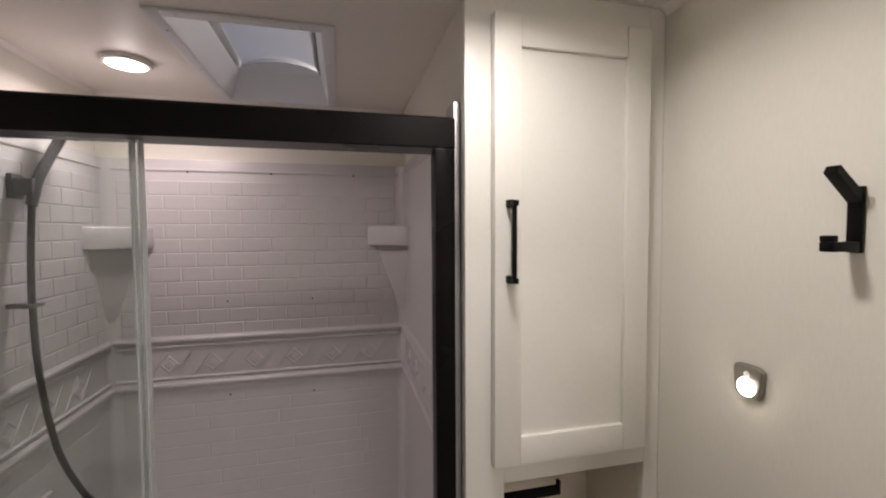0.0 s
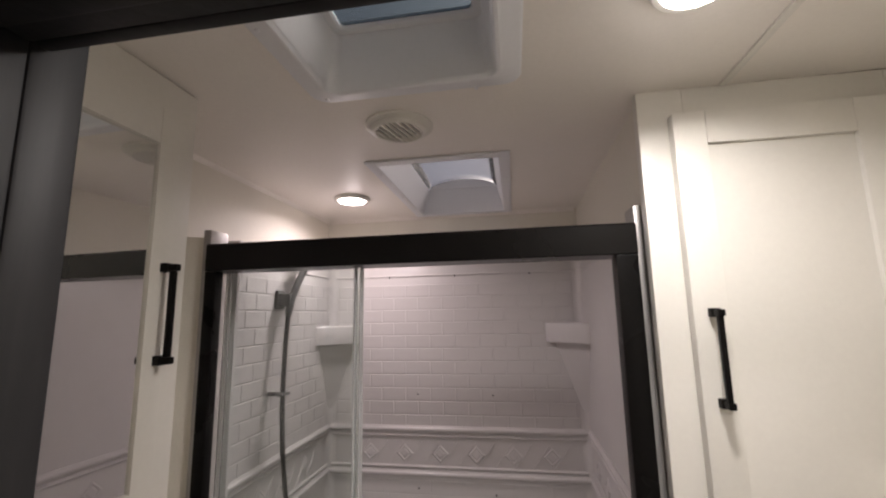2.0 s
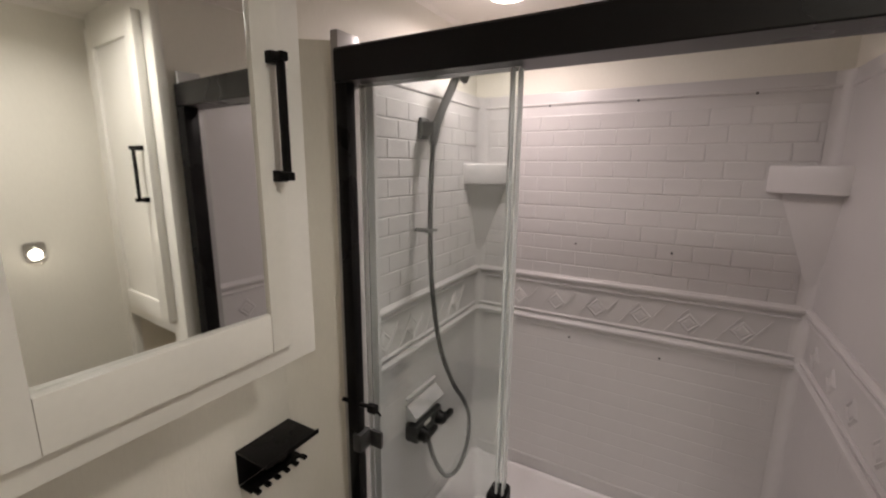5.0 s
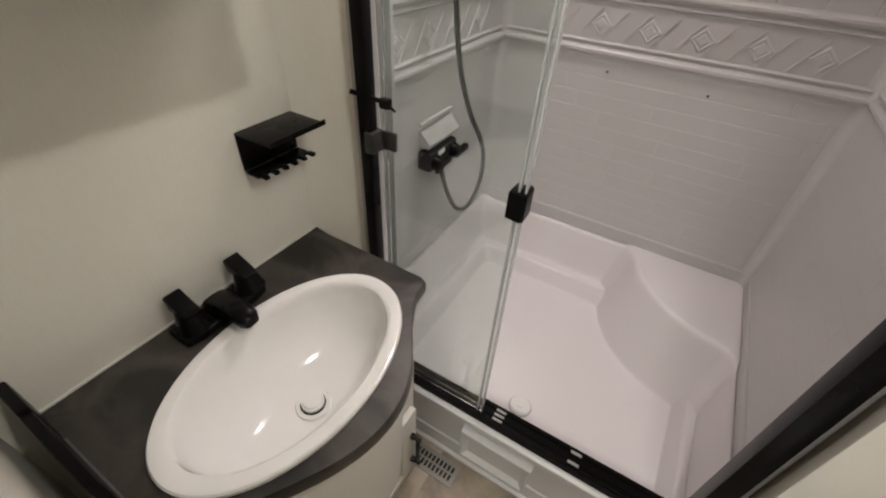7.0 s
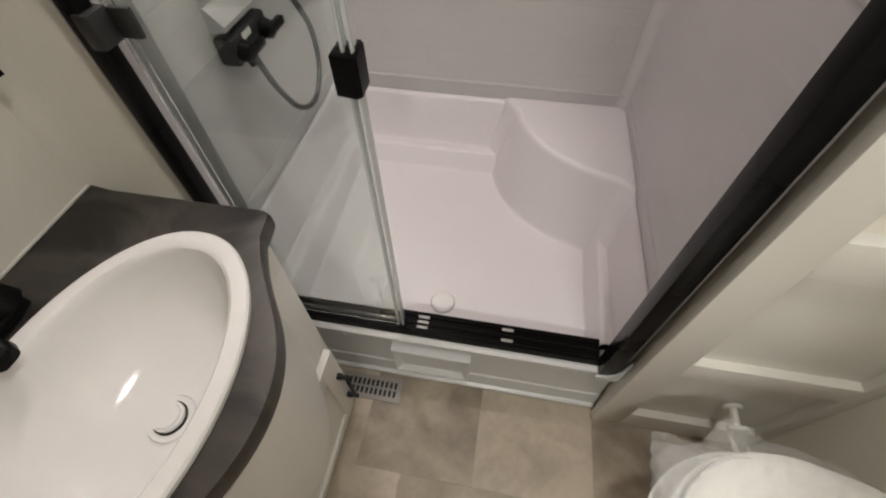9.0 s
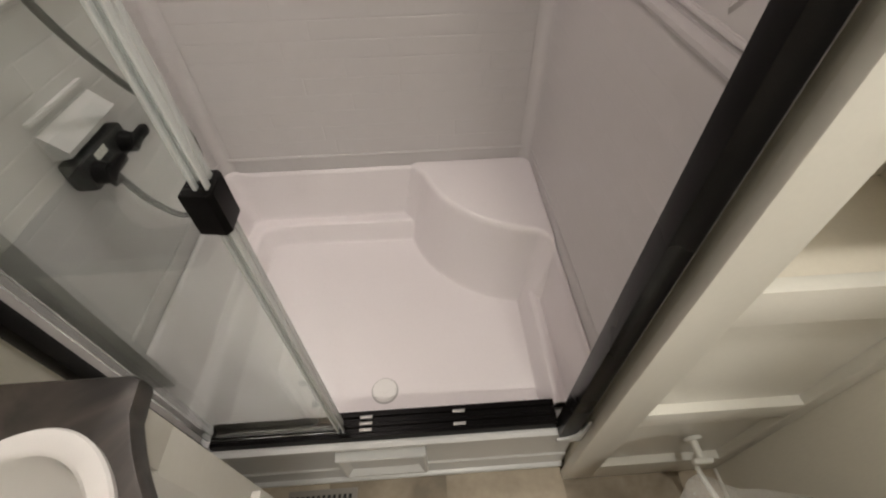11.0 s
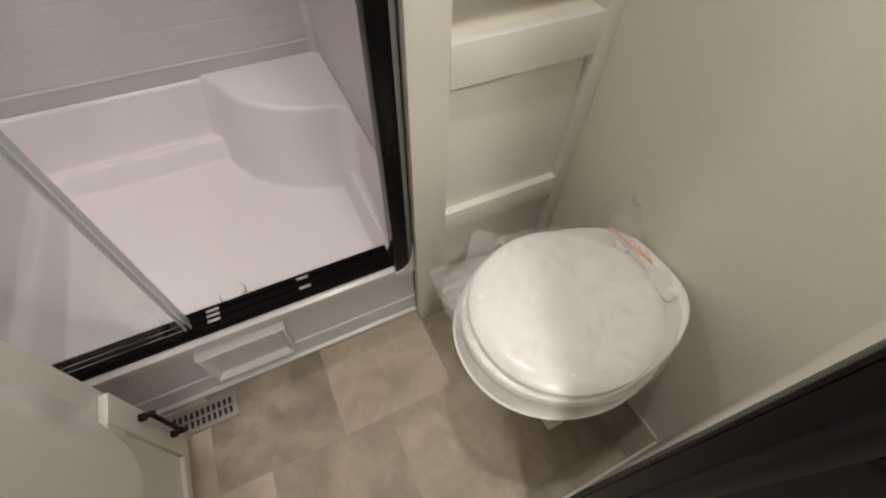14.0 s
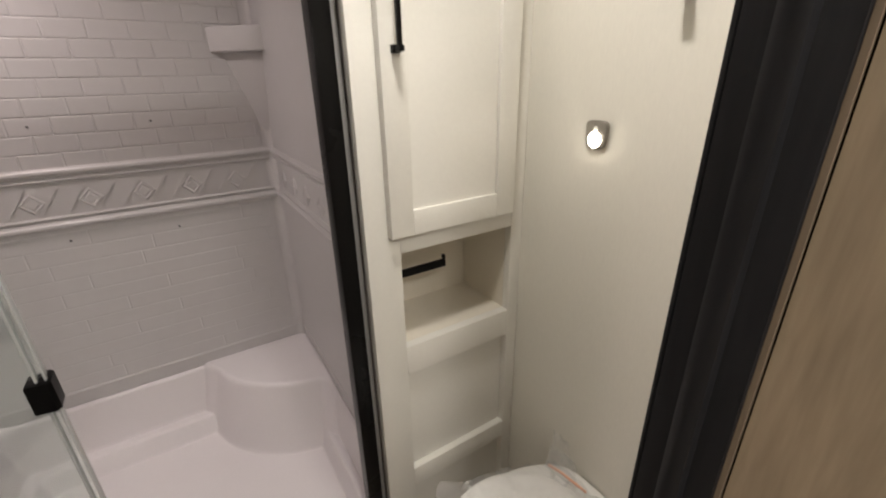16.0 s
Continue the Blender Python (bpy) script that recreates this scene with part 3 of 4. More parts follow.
def enclosure():
    e = thing("shower_enclosure", (-0.04, 0.965, 0.24), "black aluminium shower enclosure with folded clear glass doors", "shower door")
    yf, yb = 0.932, 1.0
    head = [(yf, 1.670), (yf, 1.720), (yf + 0.003, 1.724), (yb - 0.003, 1.724), (yb, 1.720), (yb, 1.668), (yf + 0.002, 1.668)]
    part("header_rail", bm_prism(head, -0.460, 0.377, axis="x"), M_HEADER, e)
    part("jamb", bm_box(-0.460, -0.434, yf, 0.955, 0.2405, 1.6675, 0.003), M_BLACK, e)
    part("jamb", bm_box(0.340, 0.377, yf, 0.968, 0.2405, 1.6675, 0.002), M_BLACK, e)
    sill = [(yf + 0.022, 0.241), (yf + 0.024, 0.262), (yf + 0.032, 0.262), (yf + 0.034, 0.259), (yf + 0.044, 0.259), (yf + 0.046, 0.2625), (yf + 0.053, 0.2625), (yf + 0.055, 0.259), (yf + 0.066, 0.259), (yf + 0.068, 0.264), (yf + 0.080, 0.264), (yf + 0.086, 0.241)]
    track = part("bottom_track", bm_prism(sill, -0.4335, 0.3395, axis="x"), M_BLACKGLOSS, e)
    for x in (-0.105, 0.105):
        for k in ((0, 1, 2) if x < 0 else (0, 2)):
            part("guide", bm_box(x, x + 0.028, yf + 0.034 + k * 0.014, yf + 0.041 + k * 0.014, 0.2645, 0.268, 0.001), M_SEAL, track)
    # two glass leaves folded one behind the other
    for y, xr in ((0.968, -0.136), (0.985, -0.139)):
        g = part("glass_leaf", bm_box(-0.4340, xr - 0.0032, y - 0.0025, y + 0.0025, 0.272, 1.667, 0.0), M_GLASS, e, "clear greenish glass leaf", False)
        g.visible_shadow = False
        part("edge_seal", bm_join(bm_box(xr - 0.015, xr - 0.011, y - 0.0045, y + 0.0045, 0.272, 1.667, 0.001), bm_box(xr - 0.003, xr, y - 0.0045, y + 0.0045, 0.272, 1.667, 0.001)), M_CLEAR, g, "translucent plastic edge seal")
    grip = bm_prism([(-0.164, 0.957), (-0.136, 0.953), (-0.131, 0.960), (-0.132, 0.992), (-0.137, 0.998), (-0.164, 0.996)], 0.908, 0.962, bevel=0.002)
    part("door_pull", grip, M_BLACKGLOSS, e, "glossy black clip handle on the glass edge")
    part("latch_lever", bm_join(bm_cyl((-0.470, 0.930, 1.066), (-0.412, 0.950, 1.054), 0.0045, 0.0045, 12), bm_box(-0.420, -0.398, 0.942, 0.956, 1.044, 1.062, 0.004), bm_cyl((-0.404, 0.949, 1.052), (-0.388, 0.949, 1.043), 0.003, 0.0022, 10)), M_BLACK, e, "small black latch lever")
    part("glass_hinge", bm_join(bm_box(-0.446, -0.425, 0.928, 0.962, 0.957, 0.998, 0.004), bm_box(-0.4245, -0.396, 0.957, 0.9645, 0.960, 0.996, 0.002)), M_MIXER, e, "black pivot bracket on the glass")
    part("wall_flange", bm_box(0.3775, 0.3915, 0.944, 1.0, 0.25, 1.757, 0.003), M_SEAL, e, "silver grey plastic wall flange")
    part("wall_flange", bm_box(-0.478, -0.4605, 0.944, 1.0, 0.25, 1.757, 0.003), M_SEAL, e, "silver grey plastic wall flange")
    return e


enclosure()


def hand_shower():
    h = thing("hand_shower", (SXL, 1.36, 0.6), "grey hand shower on a long flexible hose and wall bracket", "shower head")
    x = SXL
    part("bracket", bm_join(bm_box(x, x + 0.012, 1.308, 1.345, 1.595, 1.650, 0.003), bm_box(x + 0.010, x + 0.048, 1.310, 1.342, 1.603, 1.640, 0.005)), M_GREY, h, "dark grey wall bracket")
    part("wand", bm_tube([(x + 0.040, 1.318, 1.58), (x + 0.046, 1.332, 1.64), (x + 0.060, 1.368, 1.715), (x + 0.078, 1.400, 1.785)], 0.011), M_GREY, h)
    part("spray_head", bm_cyl((x + 0.068, 1.390, 1.785), (x + 0.100, 1.412, 1.768), 0.026, 0.034, 24, 0.004), M_GREY, h)
    part("hose", bm_tube([(x + 0.040, 1.318, 1.58), (x + 0.042, 1.305, 1.48), (x + 0.046, 1.295, 1.36), (x + 0.050, 1.300, 1.20), (x + 0.056, 1.335, 1.02), (x + 0.064, 1.400, 0.88), (x + 0.072, 1.462, 0.79), (x + 0.074, 1.500, 0.71), (x + 0.076, 1.487, 0.625), (x + 0.078, 1.420, 0.575), (x + 0.074, 1.345, 0.600), (x + 0.060, 1.300, 0.68), (x + 0.045, 1.285, 0.76)], 0.0068), M_HOSE, h, "grey braided flexible hose")
    part("hose_clip", bm_join(bm_box(x, x + 0.050, 1.289, 1.301, 1.355, 1.366, 0.002), bm_box(x + 0.042, x + 0.056, 1.272, 1.318, 1.356, 1.365, 0.002)), M_GREY, h)
    return h


def mixer():
    m = thing("shower_mixer", (SXL, 1.30, 0.76), "dark shower mixer tap with two winged handles", "tap")
    x = SXL
    part("body", bm_join(bm_box(x, x + 0.042, 1.235, 1.375, 0.760, 0.815, 0.008), bm_cyl((x + 0.03, 1.285, 0.765), (x + 0.042, 1.285, 0.742), 0.012)), M_MIXER, m)
    for y in (1.258, 1.352):
        part("handle", bm_join(bm_cyl((x + 0.040, y, 0.785), (x + 0.066, y, 0.782), 0.022, 0.017, 20, 0.003), bm_box(x + 0.052, x + 0.068, y - 0.008, y + 0.050, 0.774, 0.792, 0.004)), M_BLACK, m)
    part("label", bm_box(x + 0.0425, x + 0.0435, 1.272, 1.305, 0.797, 0.811), M_WHITE, m, "small white label", False)
    return m


hand_shower()
mixer()
single("soap_ledge", bm_join(bm_prism([(SXL, 0.822), (SXL + 0.034, 0.826), (SXL + 0.036, 0.836), (SXL + 0.006, 0.868), (SXL, 0.868)], 1.240, 1.395, axis="y"), bm_box(SXL, SXL + 0.010, 1.240, 1.395, 0.880, 0.890, 0.004)), M_ABS, "white moulded soap ledge on the shower wall", "soap ledge")


# ---- linen cabinet ----
def linen_cabinet():
    c = thing("linen_cabinet", (0.59, 0.95, 0), "tall white built-in cabinet with shaker door, niche and panel", "cabinet")
    f0, f1 = 0.900, 0.922
    x0, x1 = 0.386, XR - 0.001
    part("stile", bm_box(x0, 0.460, f0, f1, 0.001, CEIL - 0.001, 0.0012), M_WHITE, c)
    part("stile", bm_box(0.760, x1, f0, f1, 0.001, CEIL - 0.001, 0.0012), M_WHITE, c)
    for z0, z1 in ((1.052, CEIL - 0.001), (0.742, 0.818), (0.375, 0.435), (0.001, 0.10)):
        part("rail", bm_box(0.4602, 0.7598, f0 + 0.0003, f1, z0, z1, 0.0012), M_WHITE, c)
    part("panel", bm_box(0.4602, 0.7598, f0 + 0.019, f0 + 0.026, 0.4352, 0.7418), M_WHITE, c, "", False)
    part("panel", bm_box(0.4602, 0.7598, f0 + 0.019, f0 + 0.026, 0.1002, 0.3748), M_WHITE, c, "", False)
    part("niche_shelf", bm_box(0.4602, 0.7598, 0.9222, 1.0998, 0.806, 0.817), M_LINER, c, "beige niche floor", False)
    part("niche_top", bm_box(0.4602, 0.7598, 0.9222, 1.0998, 1.053, 1.060), M_LINER, c, "", False)
    part("niche_side", bm_box(0.455, 0.460, 0.9222, 1.0998, 0.806, 1.060), M_LINER, c, "", False)
    part("niche_side", bm_box(0.760, 0.765, 0.9222, 1.0998, 0.806, 1.060), M_LINER, c, "", False)
    part("niche_back", bm_box(0.455, 0.765, 1.10, 1.106, 0.806, 1.060), M_LINER, c, "beige niche back", False)
    d = part("door", bm_join(
        bm_box(0.433, 0.483, 0.878, 0.8985, 1.095, 1.893, 0.0018),
        bm_box(0.695, 0.745, 0.878, 0.8985, 1.095, 1.893, 0.0018),
        bm_box(0.4832, 0.6948, 0.8783, 0.8985, 1.838, 1.893, 0.0012),
        bm_box(0.4832, 0.6948, 0.8783, 0.8985, 1.095, 1.147, 0.0012),
        bm_box(0.4832, 0.6948, 0.886, 0.894, 1.147, 1.838)), M_WHITE, c, "closed white shaker door")
    bar_handle(d, (0.460, 0.878, 1.434), (0.460, 0.878, 1.566), (0, -0.025, 0), 0.010)
    return c


linen_cabinet()


def paper_holder():
    p = thing("paper_holder", (0.462, 1.0, 0.95), "matt black toilet paper holder bar in the niche", "toilet paper holder")
    part("plate", bm_box(0.4605, 0.466, 0.975, 1.025, 0.925, 0.975, 0.002), M_BLACK, p)
    part("bar", bm_box(0.466, 0.630, 0.994, 1.006, 0.944, 0.962, 0.002), M_BLACK, p)
    part("end_stop", bm_box(0.6235, 0.630, 0.994, 1.006, 0.9622, 0.975, 0.002), M_BLACK, p)
    return p


paper_holder()


# ---- vanity ----
CZ = 0.770


def bow(inset, n=40):
    """The bowed outline of the vanity, from the shower end to the doorway end."""
    out = []
    for i in range(n + 1):
        t = i / n
        y = 0.842 - 0.487 * t
        u = ((y - 0.615) / 0.235) ** 2
        x = -0.158 - 0.155 * u + 0.045 * u * u - 0.011 * math.exp(-((y - 0.772) / 0.060) ** 2)
        out.append((x - inset, y))
    return out


def vanity():
    v = thing("vanity_cabinet", (-0.42, 0.6, 0), "white vanity cabinet with bowed front above a low shaker door", "vanity cabinet")
    fx = -0.288
    part("body", bm_box(XL + 0.001, fx, 0.352, 0.862, 0.001, 0.640, 0.0015), M_WHITE, v)
    part("end_panel", bm_box(XL + 0.001, fx, 0.806, 0.862, 0.6402, CZ - 0.0345, 0.0008), M_WHITE, v)
    part("end_panel", bm_box(XL + 0.001, fx, 0.352, 0.378, 0.6402, CZ - 0.0345, 0.0008), M_WHITE, v)
    front = [p for p in bow(0.028) if p[1] < 0.800]
    out = [(fx + 0.0005, front[0][1])] + [(max(p[0], fx + 0.001), p[1]) for p in front] + [(fx + 0.0005, 0.354)]
    apron = bm_loft([[(*p, 0.398) for p in out], [(*p, CZ - 0.0347) for p in out]], False)
    bmesh.ops.delete(apron, geom=[f for f in apron.faces if all(q.co.x < fx + 0.0008 for q in f.verts)], context="FACES_ONLY")
    bmesh.ops.contextual_create(apron, geom=[e for e in apron.edges if all(q.co.z < 0.4 for q in e.verts)])
    part("bowed_apron", apron, M_WHITE, v, "smooth white bowed panel under the counter")
    y0, y1, z0, z1 = 0.372, 0.848, 0.016, 0.334
    d = part("low_door", bm_box(fx + 0.0005, fx + 0.009, y0 + 0.001, y1 - 0.001, z0 + 0.001, z1 - 0.001), M_WHITE, v, "low white shaker door", False)
    for a, b in ((y0, y0 + 0.056), (y1 - 0.060, y1)):
        part("stile", bm_box(fx + 0.0005, fx + 0.018, a, b, z0, z1, 0.0015), M_WHITE, d)
    for a, b in ((z0, z0 + 0.030), (z1 - 0.056, z1)):
        part("rail", bm_box(fx + 0.0005, fx + 0.0177, y0 + 0.0562, y1 - 0.0602, a, b, 0.001), M_WHITE, d)
    bar_handle(d, (fx + 0.018, 0.826, 0.098), (fx + 0.018, 0.826, 0.230), (0.025, 0, 0), 0.010)
    part("toe_bead", bm_box(fx + 0.0005, fx + 0.009, 0.354, 0.850, 0.0008, 0.012, 0.002), M_WHITE, v)
    return v


vanity()


def countertop():
    c = thing("countertop", (-0.38, 0.6, CZ - 0.032), "dark grey stone-look laminate vanity top with bowed edge", "countertop")
    edge = bow(0.0)
    corner = [(-0.279 + 0.018 * math.sin(k), 0.857 + 0.019 * math.cos(k)) for k in (math.pi / 2 * i / 5 for i in range(6))]
    out = [(XL + 0.0008, 0.876)] + [(p[0], p[1]) for p in corner] + [(p[0], p[1]) for p in edge] + [(edge[-1][0], 0.352), (XL + 0.0008, 0.352)]
    cx, cy, ax, ay = -0.338, 0.602, 0.120, 0.197
    # top with an oval hole: outline and hole are bridged by angle
    n = 96
    def ray(th):
        d = Vector((math.cos(th), math.sin(th)))
        best = 9.0
        for (xa, ya), (xb, yb) in zip(out, out[1:] + out[:1]):
            ex, ey = xb - xa, yb - ya
            den = d.x * ey - d.y * ex
            if abs(den) < 1e-9:
                continue
            t = ((xa - cx) * ey - (ya - cy) * ex) / den
            s = ((xa - cx) * d.y - (ya - cy) * d.x) / den
            if t > 0 and -1e-6 <= s <= 1 + 1e-6:
                best = min(best, t)
        return (cx + d.x * best, cy + d.y * best)
    angles = sorted([2 * math.pi * i / n for i in range(n)] + [math.atan2(p[1] - cy, p[0] - cx) % (2 * math.pi) for p in (out[0], out[-1], out[-2], out[1])])
    rim = [ray(t) for t in angles]
    def hole(s):
        return [(cx + ax * s * math.cos(t2), cy + ay * s * math.sin(t2)) for t2 in (math.atan2(math.sin(t) / ay, math.cos(t) / ax) for t in angles)]
    def shrink(k):
        return [(cx + (p[0] - cx) * (1 - k), cy + (p[1] - cy) * (1 - k)) if p[0] > XL + 0.01 else p for p in rim]
    rings = [[(*p, CZ - 0.034) for p in hole(0.98)], [(*p, CZ - 0.034) for p in shrink(0.02)], [(*p, CZ - 0.028) for p in rim], [(*p, CZ - 0.006) for p in rim], [(*p, CZ - 0.001) for p in shrink(0.012)], [(*p, CZ) for p in shrink(0.03)], [(*p, CZ) for p in hole(0.98)]]
    part("top", bm_loft(rings + rings[:1], False), M_COUNTER, c)
    part("caulk_bead", bm_box(XL + 0.0005, XL + 0.004, 0.353, 0.875, CZ + 0.0002, CZ + 0.004, 0.001), M_WHITE, c, "white caulk bead")
    part("side_splash", bm_box(XL + 0.002, -0.4905, 0.3505, 0.3640, CZ + 0.0005, CZ + 0.080, 0.004), M_BLACK, c)
    part("side_splash", bm_box(-0.490, -0.345, 0.3505, 0.3625, CZ + 0.0005, CZ + 0.075, 0.003), M_BLACK, c)
    part("splash_bead", bm_box(-0.489, -0.346, 0.3628, 0.3655, CZ + 0.0005, CZ + 0.003, 0.0006), M_GREY, c)
    return c


countertop()


def basin():
    b = thing("washbasin", (-0.338, 0.602, CZ), "glossy white oval drop-in washbasin", "washbasin")
    cx, cy = -0.334, 0.604
    n = 72
    def oval(ax, ay, z, dx=0.0):
        return [(cx + dx + ax * math.cos(2 * math.pi * i / n), cy + ay * math.sin(2 * math.pi * i / n), z) for i in range(n)]
    prof = [(0.134, 0.211, CZ + 0.0005), (0.1345, 0.2115, CZ + 0.008), (0.132, 0.209, CZ + 0.0115), (0.127, 0.204, CZ + 0.0125), (0.115, 0.189, CZ + 0.0110), (0.111, 0.184, CZ + 0.007), (0.1085, 0.181, CZ - 0.004), (0.1055, 0.177, CZ - 0.020), (0.099, 0.167, CZ - 0.045), (0.085, 0.146, CZ - 0.070), (0.068, 0.118, CZ - 0.092), (0.048, 0.075, CZ - 0.102), (0.032, 0.034, CZ - 0.105)]
    bm = bm_loft([oval(a, c, z, 0.018 * max(0.0, (CZ - z) / 0.105)) for a, c, z in prof], False)
    bm.faces.new([v for v in list(bm.verts)[-n:]])
    bmesh.ops.recalc_face_normals(bm, faces=bm.faces)
    part("bowl", bm, M_BASIN, b)
    dx = cx + 0.018
    part("drain_ring", bm_join(bm_cyl((dx, cy + 0.001, CZ - 0.1055), (dx, cy + 0.001, CZ - 0.1010), 0.030, 0.028, 32)), M_BASIN, b)
    part("drain_gap", bm_cyl((dx, cy + 0.001, CZ - 0.103), (dx, cy + 0.001, CZ - 0.1003), 0.0210, 0.0210, 32), M_DARK, b, "dark ring round the stopper")
    part("stopper", bm_cyl((dx - 0.001, cy + 0.0015, CZ - 0.102), (dx - 0.001, cy + 0.0015, CZ - 0.091), 0.0195, 0.0185, 32, 0.003), M_BASIN, b, "white pop-up stopper")
    return b


basin()


def faucet():
    f = thing("basin_faucet", (-0.505, 0.602, CZ), "matt black two-handle basin faucet", "faucet")
    x, y = -0.508, 0.609
    part("base", bm_prism([(x - 0.024, y - 0.075), (x + 0.020, y - 0.075), (x + 0.026, y - 0.05), (x + 0.026, y + 0.05), (x + 0.020, y + 0.075), (x - 0.024, y + 0.075)], CZ + 0.0003, CZ + 0.018, bevel=0.004), M_BLACK, f)
    rings = []
    for s, w, h0, h1 in ((0.0, 0.021, 0.010, 0.040), (0.03, 0.020, 0.020, 0.050), (0.065, 0.018, 0.026, 0.054), (0.088, 0.017, 0.024, 0.048), (0.096, 0.012, 0.026, 0.042)):
        zc, hh = CZ + (h0 + h1) / 2, (h1 - h0) / 2
        rings.append([(x - 0.010 + s, y + w * math.copysign(abs(math.cos(t)) ** 0.6, math.cos(t)), zc + hh * math.copysign(abs(math.sin(t)) ** 0.6, math.sin(t))) for t in (2 * math.pi * i / 20 for i in range(20))])
    part("spout", bm_loft(rings), M_BLACK, f)
    for s in (-1, 1):
        yy = 0.615 + s * 0.053
        hub = bm_cyl((x + 0.004, yy, CZ + 0.012), (x - 0.006, yy, CZ + 0.056), 0.027, 0.015, 24, 0.004)
        lever = bm_prism([(x - 0.033, CZ + 0.068), (x - 0.026, CZ + 0.046), (x - 0.006, CZ + 0.042), (x + 0.014, CZ + 0.046), (x + 0.018, CZ + 0.053), (x - 0.027, CZ + 0.074)], yy - 0.014, yy + 0.014, bevel=0.003, axis="y")
        part("handle", bm_join(hub, lever), M_BLACK, f)
    return f


faucet()


def mirror_cabinet():
    m = thing("mirror_cabinet", (-0.46, 0.55, 1.26), "white wall cabinet with a mirrored shaker door", "mirror cabinet")
    y0, y1, z0 = 0.352, 0.767, 1.262
    part("body", bm_box(XL + 0.001, -0.3605, y0, y1, z0, CEIL - 0.001, 0.002), M_WHITE, m)
    f = -0.342
    d = part("door", bm_join(
        bm_box(f - 0.018, f, 0.6825, 0.718, 1.296, 1.886, 0.0015),
        bm_box(f - 0.018, f, 0.425, 0.462, 1.296, 1.886, 0.0015),
        bm_box(f - 0.018, f - 0.0005, 0.4622, 0.6823, 1.829, 1.886, 0.001),
        bm_box(f - 0.018, f - 0.0005, 0.4622, 0.6823, 1.296, 1.347, 0.001)), M_WHITE, m, "white shaker door frame")
    pane = bm_box(-0.0015, 0.0015, -0.1100, 0.1100, 1.3475, 1.8285)
    bmesh.ops.transform(pane, matrix=pose(f - 0.0105, 0.5722, 0, 0, 0, -2.2), verts=pane.verts)
    part("mirror", pane, M_MIRROR, d, "clear mirror pane", False)
    part("backing", bm_box(f - 0.0195, f - 0.0182, 0.430, 0.714, 1.300, 1.882), M_WHITE, d, "", False)
    bar_handle(d, (f, 0.706, 1.514), (f, 0.706, 1.646), (0.020, 0, 0), 0.010)
    return m


mirror_cabinet()


def hook_shelf():
    s = thing("hook_shelf", (XL, 0.80, 0.99), "small black metal wall shelf with a toothed hook rail", "wall shelf")
    part("back_plate", bm_box(XL + 0.0005, XL + 0.0035, 0.750, 0.866, 0.962, 1.030, 0.0008), M_BLACK, s)
    part("shelf", bm_box(XL + 0.0035, -0.472, 0.750, 0.866, 1.027, 1.030, 0.0008), M_BLACK, s)
    part("shelf_lip", bm_box(-0.475, -0.472, 0.750, 0.866, 1.0302, 1.036, 0.0008), M_BLACK, s)
    part("hook_rail", bm_box(XL + 0.0035, XL + 0.034, 0.750, 0.866, 0.958, 0.962, 0.0008), M_BLACK, s)
    for i in range(6):
        y = 0.754 + i * 0.0208
        part("tooth", bm_box(XL + 0.034, XL + 0.048, y, y + 0.009, 0.958, 0.964, 0.001), M_BLACK, s)
    return s


hook_shelf()


